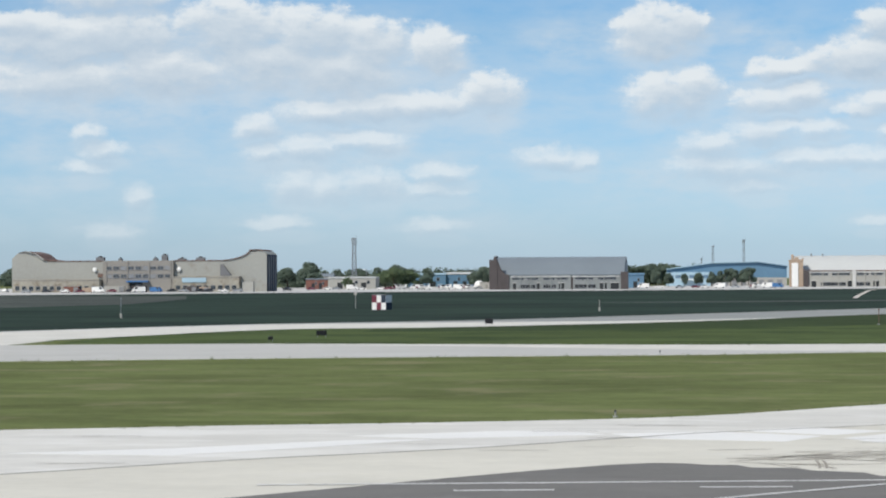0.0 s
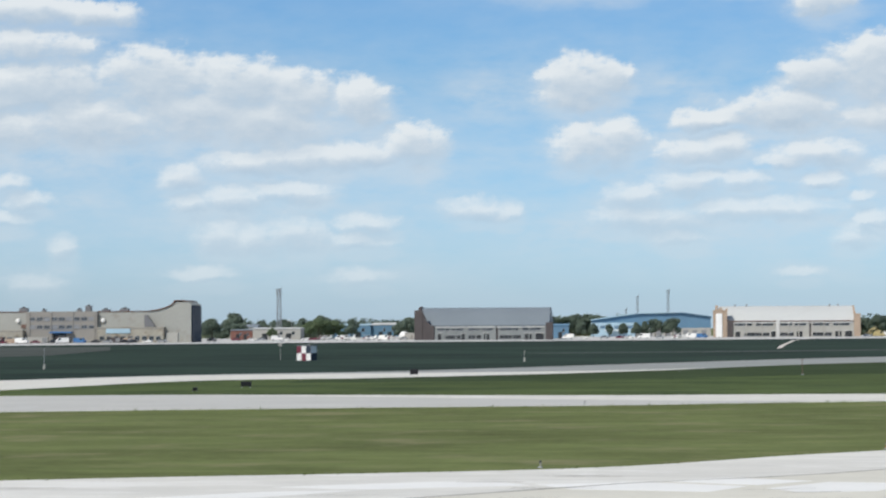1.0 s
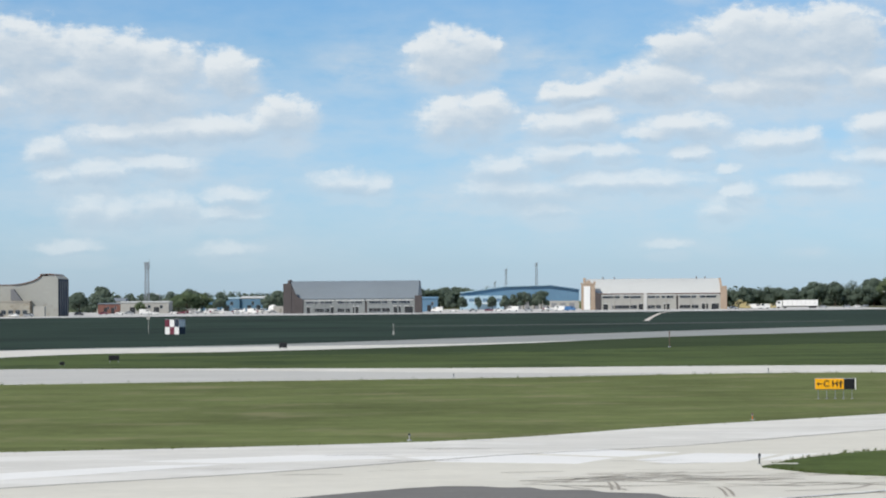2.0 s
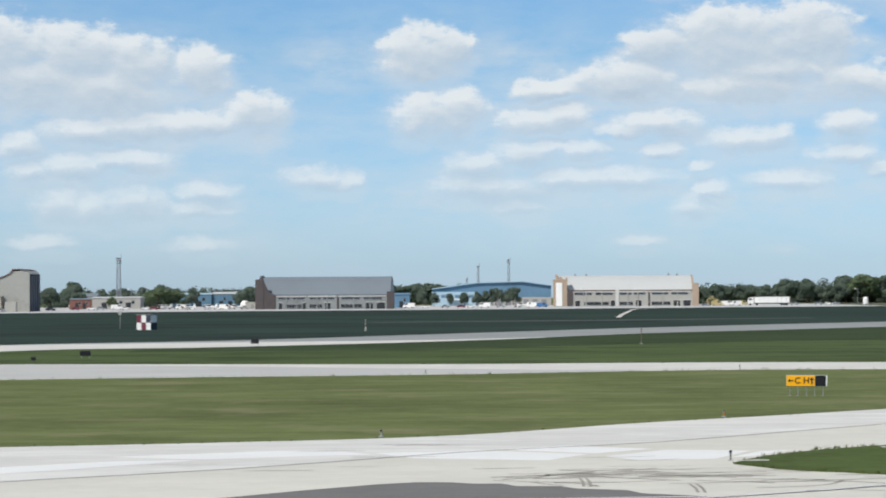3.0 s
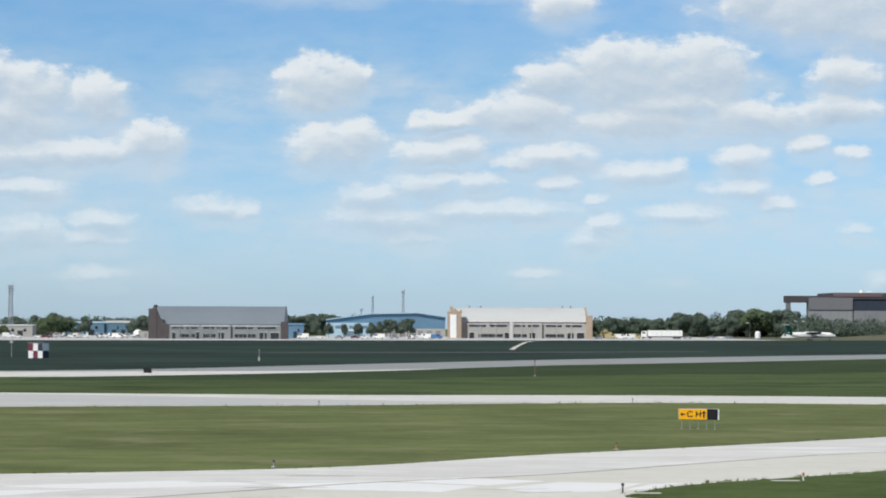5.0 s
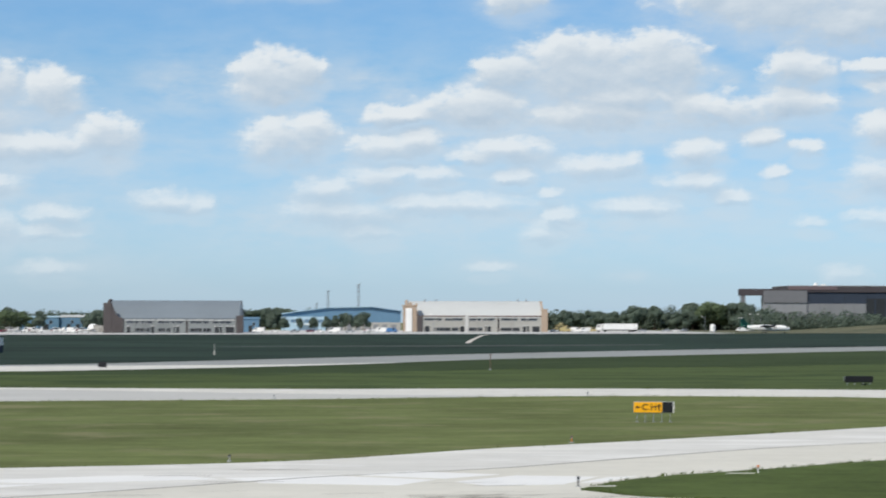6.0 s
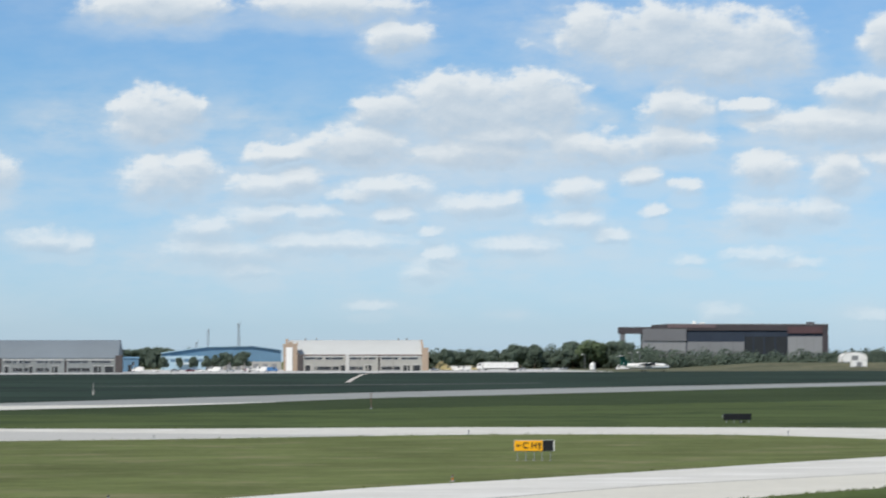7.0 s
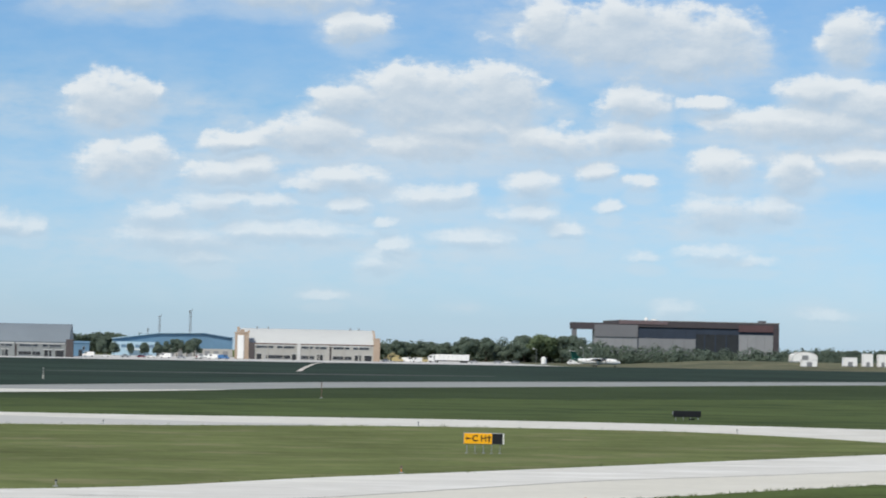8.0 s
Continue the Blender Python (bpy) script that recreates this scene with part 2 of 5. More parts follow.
# beyond the stretch of sky that is known, broken cloud goes on
wide = noise_node(nt, coords.outputs["Generated"], 4.5, 5.0, 0.55)
outside = math_node(nt, "MAXIMUM", ramp(nt, math_node(nt, "ABSOLUTE", az), 17.5, 22.0), ramp(nt, el, 8.0, 11.0))
broken = math_node(nt, "MULTIPLY", ramp(nt, wide, 0.50, 0.64), outside)
clear = math_node(nt, "MULTIPLY", math_node(nt, "MULTIPLY", math_node(nt, "SUBTRACT", 1.0, dense), math_node(nt, "SUBTRACT", 1.0, under)), math_node(nt, "MULTIPLY", math_node(nt, "SUBTRACT", 1.0, thin), math_node(nt, "SUBTRACT", 1.0, halo)))
cover = math_node(nt, "MAXIMUM", math_node(nt, "SUBTRACT", 1.0, clear), broken)
cover = math_node(nt, "MULTIPLY", cover, math_node(nt, "MULTIPLY_ADD", ramp(nt, el, 0.5, 4.5, False), 0.36, 0.62))
cover = math_node(nt, "MULTIPLY", cover, ramp(nt, el, -0.2, 1.4))
CLOUD_LIT, CLOUD_SHADE = (8.75, 9.25, 9.55), (4.9, 6.1, 7.35)
# thin cloud lets the sun through evenly; only thick heaps have heads and bases
lit = math_node(nt, "MULTIPLY_ADD", math_node(nt, "SUBTRACT", lit, 0.55), math_node(nt, "MULTIPLY", dense, 1.25, clamp=True), 0.55)
cloud = mix_color(nt, math_node(nt, "MAXIMUM", lit, broken), CLOUD_SHADE, CLOUD_LIT)
# the air is hazier and paler towards the horizon
tint = mix_color(nt, ramp(nt, el, 0.0, 5.5, False), (0.83, 1.13, 1.74), (0.60, 0.93, 1.26))
tint = mix_color(nt, ramp(nt, el, 0.0, 0.8), (0.90, 1.21, 1.84), tint)
tint = mix_color(nt, ramp(nt, el, 10.0, 20.0), tint, (0.97, 0.98, 1.0))
blue = mix_color(nt, 1.0, sky.outputs[0], tint, "MULTIPLY")
total = mix_color(nt, cover, blue, cloud)
ground_tone = mix_color(nt, ramp(nt, el, -0.6, -0.1), (1.5, 1.7, 1.0), total)
back = nt.nodes.new("ShaderNodeBackground")
back.inputs["Strength"].default_value = 0.1
link(nt, ground_tone, back.inputs["Color"])
link(nt, back.outputs[0], nt.nodes.new("ShaderNodeOutputWorld").inputs[0])

sun = new("sun", bpy.data.lights.new("sun", "SUN"))
sun.data.energy, sun.data.angle, sun.data.color = 4.2, radians(0.6), (1.0, 0.955, 0.88)
sun.matrix_world = look((0, 0, 0), (-math.sin(radians(SUN_AZ)) * math.cos(radians(SUN_EL)), -math.cos(radians(SUN_AZ)) * math.cos(radians(SUN_EL)), -math.sin(radians(SUN_EL))))
sun.location = (-60, -60, 120)
scene.view_settings.exposure = -0.16


# ---- materials ----
def material(name, color, rough=0.8, metal=0.0, vary=0.25, fine=2.0, coarse=0.08, bump=0.0, stain=None, stain_at=(0.55, 0.7), per_piece=0.0, stretch=(1, 1, 1), gloss=0.3, streak=0.0):
    """A surface with grain at two scales (marks per metre), fine relief and, where given, stains of a second colour."""
    m = bpy.data.materials.new(name)
    m.use_nodes = True
    t = m.node_tree
    b = t.nodes["Principled BSDF"]
    b.inputs["Roughness"].default_value, b.inputs["Metallic"].default_value = rough, metal
    b.inputs["Specular IOR Level"].default_value = gloss
    place = t.nodes.new("ShaderNodeNewGeometry").outputs["Position"]
    place = vec_node(t, "MULTIPLY", place, stretch)
    small, big = noise_node(t, place, fine, 5.0, 0.6), noise_node(t, place, coarse, 4.0, 0.55)
    tone = math_node(t, "MULTIPLY_ADD", math_node(t, "SUBTRACT", small, 0.5), 2 * vary, 1.0)
    tone = math_node(t, "MULTIPLY_ADD", math_node(t, "SUBTRACT", big, 0.5), 2.4 * vary, tone)
    if streak:
        band_noise = noise_node(t, vec_node(t, "MULTIPLY", place, (0.55, 1.0, 1.0)), coarse * 4.5, 6.0, 0.66)
        tone = math_node(t, "MULTIPLY_ADD", math_node(t, "SUBTRACT", band_noise, 0.5), streak, tone)
    if per_piece:
        info = t.nodes.new("ShaderNodeObjectInfo").outputs["Random"]
        tone = math_node(t, "MULTIPLY_ADD", math_node(t, "SUBTRACT", info, 0.5), per_piece, tone)
    base = vec_node(t, "SCALE", tuple(color))
    n = base.node
    n.inputs[0].default_value = color
    link(t, tone, n.inputs["Scale"])
    out = base
    if stain:
        out = mix_color(t, ramp(t, noise_node(t, place, coarse * 2.3, 6.0, 0.65), *stain_at), base, stain)
    link(t, out, b.inputs["Base Color"])
    link(t, math_node(t, "MULTIPLY_ADD", math_node(t, "SUBTRACT", small, 0.5), 0.25, rough, clamp=True), b.inputs["Roughness"])
    if bump:
        k = t.nodes.new("ShaderNodeBump")
        k.inputs["Strength"].default_value, k.inputs["Distance"].default_value = bump, 0.05
        link(t, small, k.inputs["Height"])
        link(t, k.outputs[0], b.inputs["Normal"])
    return m


def leaf_material(name, color, second):
    m = bpy.data.materials.new(name)
    m.use_nodes = True
    t = m.node_tree
    b = t.nodes["Principled BSDF"]
    b.inputs["Roughness"].default_value, b.inputs["Specular IOR Level"].default_value = 0.7, 0.1
    geo = t.nodes.new("ShaderNodeNewGeometry")
    tone = mix_color(t, geo.outputs["Random Per Island"], color, second)
    patch = noise_node(t, geo.outputs["Position"], 0.12, 3.0)
    tone = mix_color(t, ramp(t, patch, 0.35, 0.7), tone, tuple(0.85 * v for v in color))
    link(t, tone, b.inputs["Base Color"])
    through_leaf, both_sides = t.nodes.new("ShaderNodeBsdfTranslucent"), t.nodes.new("ShaderNodeMixShader")
    link(t, tone, through_leaf.inputs["Color"])
    both_sides.inputs[0].default_value = 0.22
    link(t, b.outputs[0], both_sides.inputs[1])
    link(t, through_leaf.outputs[0], both_sides.inputs[2])
    link(t, both_sides.outputs[0], t.nodes["Material Output"].inputs["Surface"])
    return m


GRASS = material("mown_grass", (0.120, 0.142, 0.054), 0.95, vary=0.38, fine=1.3, coarse=0.055, bump=0.5, stain=(0.20, 0.19, 0.105), stain_at=(0.50, 0.74), stretch=(0.8, 1, 1), gloss=0.04, streak=1.25)
GRASS_MID = material("rough_grass", (0.076, 0.102, 0.039), 0.95, vary=0.30, fine=1.0, coarse=0.03, bump=0.5, stain=(0.036, 0.054, 0.024), stain_at=(0.44, 0.72), stretch=(0.8, 1, 1), gloss=0.03, streak=0.6)
# darker grass colour that stands for the edge of a cloud shadow
GRASS_SHADED = material("shaded_margin_grass", (0.044, 0.062, 0.028), 0.95, vary=0.32, fine=0.8, coarse=0.03, bump=0.5, stain=(0.030, 0.044, 0.022), stretch=(0.8, 1, 1), gloss=0.03, streak=1.0)
GRASS_WORN = material("worn_grass", (0.078, 0.087, 0.080), 0.95, vary=0.4, fine=0.5, coarse=0.02, stretch=(0.8, 1, 1), gloss=0.02, streak=1.2)
# the far grass carries a cloud's shadow in its dark base colour
GRASS_FAR = material("cloud_shaded_grass", (0.034, 0.052, 0.041), 0.97, vary=0.35, fine=0.4, coarse=0.010, stain=(0.022, 0.033, 0.028), stain_at=(0.42, 0.70), stretch=(0.8, 1, 1), gloss=0.02, streak=0.9)
GRASS_LUSH = material("lush_grass", (0.072, 0.098, 0.032), 0.95, vary=0.40, fine=2.0, coarse=0.15, bump=0.5, gloss=0.04, streak=0.9)
VERGE = material("dry_verge", (0.118, 0.120, 0.078), 0.95, vary=0.4, fine=0.3, coarse=0.02, stain=(0.20, 0.18, 0.12), stretch=(0.8, 1, 1), gloss=0.04, streak=1.3)
WEEDS = leaf_material("weeds", (0.085, 0.115, 0.028), (0.13, 0.15, 0.05))
CONCRETE = material("pale_concrete", (0.585, 0.57, 0.52), 0.85, vary=0.09, fine=1.8, coarse=0.10, bump=0.25, stain=(0.66, 0.645, 0.605), stain_at=(0.5, 0.68), stretch=(0.8, 1, 1), gloss=0.15, streak=0.35)
CONCRETE_NEAR = material("sunbleached_concrete", (0.605, 0.592, 0.55), 0.85, vary=0.12, fine=1.8, coarse=0.10, bump=0.25, stain=(0.70, 0.69, 0.655), stain_at=(0.48, 0.68), stretch=(0.45, 1, 1), gloss=0.15, streak=0.55)
SCUFF = material("brown_scuff_marks", (0.33, 0.305, 0.26), 0.9, vary=0.3, fine=2.0, coarse=0.3)
CONCRETE_OLD = material("aged_concrete", (0.60, 0.58, 0.51), 0.87, vary=0.10, fine=1.6, coarse=0.08, bump=0.25, stain=(0.63, 0.61, 0.55), stretch=(0.8, 1, 1), gloss=0.15, streak=0.25)
CONCRETE_NEW = material("white_new_concrete", (0.735, 0.73, 0.705), 0.85, vary=0.07, fine=2.0, coarse=0.2, bump=0.2)
CONCRETE_DULL = material("dull_concrete", (0.46, 0.455, 0.43), 0.87, vary=0.1, fine=1.4, coarse=0.05, bump=0.25, stain=(0.49, 0.485, 0.46), stretch=(0.8, 1, 1), gloss=0.15, streak=0.3)
CONCRETE_GREY = material("grey_runway_concrete", (0.275, 0.285, 0.275), 0.88, vary=0.14, fine=1.2, coarse=0.02, bump=0.2, stain=(0.22, 0.23, 0.228), stretch=(0.8, 1, 1), gloss=0.12, streak=0.5)
APRON = material("apron_concrete", (0.50, 0.49, 0.47), 0.9, vary=0.12, fine=0.4, coarse=0.02)
ASPHALT = material("worn_asphalt", (0.168, 0.163, 0.153), 0.9, vary=0.12, fine=3.0, coarse=0.2, bump=0.3, stain=(0.205, 0.20, 0.19), gloss=0.15, streak=0.3)
JOINT = material("joint_sealant", (0.27, 0.26, 0.235), 0.9, vary=0.3, fine=2.0, coarse=0.3)
LINE_PAINT = material("worn_line_paint", (0.62, 0.615, 0.60), 0.7, vary=0.15, fine=5.0, coarse=0.5, stain=(0.28, 0.28, 0.28))
GRAVEL = material("pale_gravel", (0.55, 0.50, 0.45), 0.95, vary=0.15, fine=0.8, coarse=0.05)


# ---- building blocks ----
def obj_from(bm, name, mat):
    me = bpy.data.meshes.new(name)
    bm.to_mesh(me)
    bm.free()
    me.materials.append(mat)
    return new(name, me)


def part(name, bm, mat, parent, label=""):
    ob = obj_from(bm, name, mat)
    ob.parent = parent
    if label:
        tagged(ob, label)
    return ob


def thing(name, x, y, z, label, category, group="", rz=0.0, kind=""):
    ob = new(name)
    ob.empty_display_size = 0.3
    ob.matrix_world = pose(x, y, z, 0, 0, rz)
    return tagged(ob, label, category, group, kind)


def add_box(bm, x0, x1, y0, y1, z0, z1, bevel=0.0):
    v = [bm.verts.new((x, y, z)) for z in (z0, z1) for x, y in ((x0, y0), (x1, y0), (x1, y1), (x0, y1))]
    fs = [bm.faces.new([v[i] for i in q]) for q in ((3, 2, 1, 0), (4, 5, 6, 7), (0, 1, 5, 4), (1, 2, 6, 5), (2, 3, 7, 6), (3, 0, 4, 7))]
    if bevel:
        bmesh.ops.bevel(bm, geom=list({e for f in fs for e in f.edges}), offset=bevel, segments=2, affect="EDGES", profile=0.5)
    return bm


def box(x0, x1, y0, y1, z0, z1, bevel=0.0):
    return add_box(bmesh.new(), x0, x1, y0, y1, z0, z1, bevel)


def add_prism(bm, outline, axis, a, b):
    """An outline of (u, w) pairs, w up, drawn out along x or y from a to b; along z, (x, y) pairs from height a to b."""
    def at(u, w, s):
        return {"x": (s, u, w), "y": (u, s, w), "z": (u, w, s)}[axis]
    lo, hi = [bm.verts.new(at(u, w, a)) for u, w in outline], [bm.verts.new(at(u, w, b)) for u, w in outline]
    n = len(outline)
    bm.faces.new(lo)
    bm.faces.new(hi[::-1])
    for i in range(n):
        bm.faces.new([lo[i], hi[i], hi[(i + 1) % n], lo[(i + 1) % n]])
    bmesh.ops.recalc_face_normals(bm, faces=bm.faces)
    return bm


def prism(outline, axis, a, b):
    return add_prism(bmesh.new(), outline, axis, a, b)


def add_tube(bm, p, q, r0, r1=None, sides=8, cap=True):
    r1 = r0 if r1 is None else r1
    p, q = Vector(p), Vector(q)
    m = (q - p).to_track_quat("Z", "Y").to_matrix()
    rings = []
    for c, r in ((p, r0), (q, r1)):
        rings.append([bm.verts.new(c + m @ Vector((r * math.cos(2 * math.pi * i / sides), r * math.sin(2 * math.pi * i / sides), 0))) for i in range(sides)])
    for i in range(sides):
        bm.faces.new([rings[0][i], rings[0][(i + 1) % sides], rings[1][(i + 1) % sides], rings[1][i]])
    if cap:
        bm.faces.new(rings[0][::-1])
        bm.faces.new(rings[1])
    return bm


def tube(p, q, r0, r1=None, sides=8):
    return add_tube(bmesh.new(), p, q, r0, r1, sides)


def curve_through(points, xs):
    """Heights of a smooth line through (x, y) points, at xs."""
    px, py = np.array([p[0] for p in points], float), np.array([p[1] for p in points], float)
    slope = np.gradient(py, px)
    k = np.clip(np.searchsorted(px, xs) - 1, 0, len(px) - 2)
    h = px[k + 1] - px[k]
    s = (np.asarray(xs) - px[k]) / h
    inside = py[k] * (1 + 2 * s) * (1 - s) ** 2 + slope[k] * h * s * (1 - s) ** 2 + py[k + 1] * s * s * (3 - 2 * s) + slope[k + 1] * h * s * s * (s - 1)
    return inside


def band(name, near, far, x0, x1, step, z, mat, ragged=0.0, cells=4):
    """A paved or grassed band between two smooth lines seen from above, with a thin edge; the far and near edge may be ragged."""
    xs = np.arange(x0, x1 + step * 0.5, step)
    lo, hi = curve_through(near, xs), curve_through(far, xs)
    bm = bmesh.new()
    grid = []
    for x, a, b in zip(xs, lo, hi):
        if ragged:
            a += ragged * (noise.noise((x * 0.7, a * 0.3, 1.0)) + 0.6 * noise.noise((x * 2.3, 4.0, 2.0)))
            b += ragged * (noise.noise((x * 0.7, b * 0.3, 7.0)) + 0.6 * noise.noise((x * 2.3, 9.0, 2.0)))
        grid.append([bm.verts.new((x, a + (b - a) * i / cells, z)) for i in range(cells + 1)])
    for c, d in zip(grid, grid[1:]):
        for i in range(cells):
            bm.faces.new([c[i], d[i], d[i + 1], c[i + 1]])
    rim = [e for e in bm.edges if e.is_boundary]
    skirt = bmesh.ops.extrude_edge_only(bm, edges=rim)["geom"]
    for v in skirt:
        if isinstance(v, bmesh.types.BMVert):
            v.co.z -= 0.06
    bmesh.ops.recalc_face_normals(bm, faces=bm.faces)
    ob = obj_from(bm, name, mat)
    return tagged(ob, kind="structure")


def stripe(name, points, width, z, mat, parent=None, thick=0.004):
    """A painted line or joint along a chain of (x, y) points."""
    bm = bmesh.new()
    pts = [Vector((x, y, 0)) for x, y in points]
    rows = []
    for i, p in enumerate(pts):
        d = (pts[min(i + 1, len(pts) - 1)] - pts[max(i - 1, 0)]).normalized()
        s = Vector((-d.y, d.x, 0)) * width / 2
        rows.append([bm.verts.new((p + k * s) + Vector((0, 0, z))) for k in (-1, 1)])
    for a, b in zip(rows, rows[1:]):
        bm.faces.new([a[0], b[0], b[1], a[1]])
    bmesh.ops.recalc_face_normals(bm, faces=bm.faces)
    for f in bm.faces:
        if f.normal.z < 0:
            f.normal_flip()
    ob = obj_from(bm, name, mat)
    if parent:
        ob.parent = parent
    else:
        tagged(ob, kind="structure")
    return ob


# ---- ground and pavements ----
bm = bmesh.new()
xs = [-4700 + 9400 * i / 40 for i in range(41)]
ys = [-400, -100, 40, 80, 120, 160, 200, 240, 300, 400, 600, 900, 1300, 1800, 2600, 3600, 4700]
g = [[bm.verts.new((x, y, 0.0)) for x in xs] for y in ys]
for a, b in zip(g, g[1:]):
    for i in range(40):
        bm.faces.new([a[i], a[i + 1], b[i + 1], b[i]])
ground = tagged(obj_from(bm, "ground", GRASS), "wide flat mown airfield grass, olive green with dry streaks", "grass", kind="structure")

NEAR_FAR_EDGE = [(-160, 80), (-60, 99), (-30.5, 107.8), (-20, 111.6), (-11, 114.2), (0, 119.4), (10, 130.6), (16, 136), (25, 144.8), (51.5, 171), (66, 184), (140, 246)]
NEAR_NEAR_EDGE = [(-160, -60), (140, -60)]
taxiway_near = band("pavement", NEAR_NEAR_EDGE, NEAR_FAR_EDGE, -160, 140, 2.0, 0.03, CONCRETE_NEAR, 0.15, 6)
tagged(taxiway_near, "pale worn concrete taxiway with joints and bright patches", "taxiway")

MID_NEAR_EDGE = [(-260, 128), (-90, 184), (-55, 197), (-36, 202.7), (-20, 206.8), (0, 211), (18, 218), (27, 219.6), (38, 218.5), (51, 212.5), (59, 198), (64, 182)]
MID_FAR_EDGE = [(-260, 184), (-120, 222), (-68, 243.5), (-44, 247.5), (-24, 244.5), (0, 241), (20, 242.6), (42, 240.5), (70, 232), (92, 219), (120, 202)]
taxiway_mid = band("pavement", MID_NEAR_EDGE, MID_FAR_EDGE, -260, 62, 2.0, 0.03, CONCRETE, 0.25)
dull_lane = band("pavement", [(x, y + 0.4) for x, y in MID_NEAR_EDGE[:7]], [(-260, 183.4), (-120, 221.4), (-68, 242.9), (-44, 246.6), (-30, 241), (-12, 231), (6, 222), (18, 219)], -260, 17, 2.0, 0.036, CONCRETE_DULL, 0.0)
tagged(dull_lane, "dull grey concrete lane of a taxiway", "taxiway")
tagged(taxiway_mid, "pale concrete taxiway crossing the grass", "taxiway")
link_road = band("pavement", [(62, 174), (120, 195)], [(62, 235.4), (70, 231.6), (92, 218.6), (120, 201)], 62, 118, 2.0, 0.026, CONCRETE)
tagged(link_road, "pale concrete taxiway curving to the near one", "taxiway")

RUN_NEAR = [(-330, 66), (-160, 158), (-86, 238), (-68.5, 264), (-56.5, 306), (-32.5, 325), (0, 363), (32.8, 425), (54, 451), (87, 494), (192, 630), (323, 770), (757, 1146)]
RUN_FAR = [(-330, 106), (-160, 198), (-104, 272), (-86, 308), (-62, 350), (-36.4, 372), (0, 432), (41, 500), (64.6, 532), (102, 578), (215, 709), (346, 839), (752, 1192)]
mid_field = band("ground", [(-68, 251), (-44, 247.5), (-24, 244.5), (0, 241), (20, 242.6), (42, 240.5), (70, 232), (300, 126)], [(-68.5, 264)] + RUN_NEAR[4:12], -65, 300, 2.5, 0.015, GRASS_MID, 0.3)
tagged(mid_field, "darker rough grass between two taxiways", "grass")

runway = band("pavement", RUN_NEAR, RUN_FAR, -330, 750, 5.0, 0.02, CONCRETE_GREY, 0.4)
tagged(runway, "grey concrete runway running off at a slant", "runway")
junction = band("pavement", [(-260, 136), (-68, 243)], [(-260, 158), (-160, 204), (-112, 262), (-68, 262)], -260, -68, 4.0, 0.024, CONCRETE)
tagged(junction, "wide pale concrete where two taxiways join", "taxiway")

RUN_MARGIN = [(-40, 300), (-31.6, 300), (0, 312), (31, 340), (51, 352), (82, 372), (180, 455), (300, 560)]
# strip beside the runway where cloud shadow is painted as darker grass
shaded_margin = band("ground", RUN_MARGIN, [(-40, 312)] + RUN_NEAR[5:12], -40, 300, 2.5, 0.019, GRASS_SHADED, 2.5, 3)
tagged(shaded_margin, "grass along the runway, darkened as by cloud shadow", "grass")

APRON_NEAR = [(-900, 740), (-420, 850), (-268, 950), (-108, 1070), (0, 1115), (73, 1155), (200, 1222), (300, 1262), (420, 1290), (900, 1420)]
# both far fields take the colour with the cloud shade in it
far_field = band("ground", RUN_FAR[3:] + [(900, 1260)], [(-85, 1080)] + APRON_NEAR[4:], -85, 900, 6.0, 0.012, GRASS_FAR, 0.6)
tagged(far_field, "grass beyond the runway, cloud shade in its dark colour", "grass")
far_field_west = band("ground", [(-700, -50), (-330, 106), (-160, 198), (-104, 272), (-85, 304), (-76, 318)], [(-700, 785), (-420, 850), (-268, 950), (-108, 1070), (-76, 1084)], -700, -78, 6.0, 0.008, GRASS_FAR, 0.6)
tagged(far_field_west, "grass beyond the runway, cloud shade in its dark colour", "grass")
apron = band("pavement", APRON_NEAR, [(-900, 1500), (900, 1560)], -900, 215, 10.0, 0.03, APRON, 0.6, 2)
tagged(apron, "pale concrete apron before the hangars", "apron")
verge = band("ground", APRON_NEAR, [(-900, 1700), (900, 1700)], 215, 900, 10.0, 0.03, VERGE, 0.6, 60)
for v in verge.data.vertices:  # a low bank rises towards the wood
    a, b = min(max((v.co.x - 270) / 90, 0), 1), min(max((v.co.y - 1310) / 80, 0), 1)
    v.co.z += 3.9 * a * a * (3 - 2 * a) * b * b * (3 - 2 * b)
tagged(verge, "dry pale verge of grass and gravel", "verge")
dry_track = band("ground", [(-25, 604), (0, 612), (30, 618), (60, 634), (95, 662)], [(-25, 612), (0, 628), (30, 642), (60, 660), (95, 676)], -24, 94, 2.0, 0.022, GRASS_WORN, 3.0, 3)
tagged(dry_track, "worn paler streak in the dark grass", "grass")
tagged(obj_from(prism([(-560, 800), (-250, 890), (-178, 870), (-153, 747), (-140, 610), (-155, 553), (-420, 640)], "z", 0.0, 0.02), "ground", GRASS_WORN), "greyish worn ground in the dark grass", "grass", kind="structure")
run_west = band("pavement", RUN_NEAR[2:8], [(-104, 270), (-86, 304), (-62, 345), (-45, 355), (-25, 362), (-8, 368), (14, 389)], -86, 13, 3.0, 0.026, CONCRETE, 0.4)
tagged(run_west, "paler concrete end of the runway", "runway")
service_road = stripe("road", [(44, 705), (52, 810), (61, 920), (70.5, 1035), (78, 1105), (90, 1170)], 1.5, 0.03, GRAVEL)
tagged(service_road, "narrow pale gravel service road in dark grass", "road")

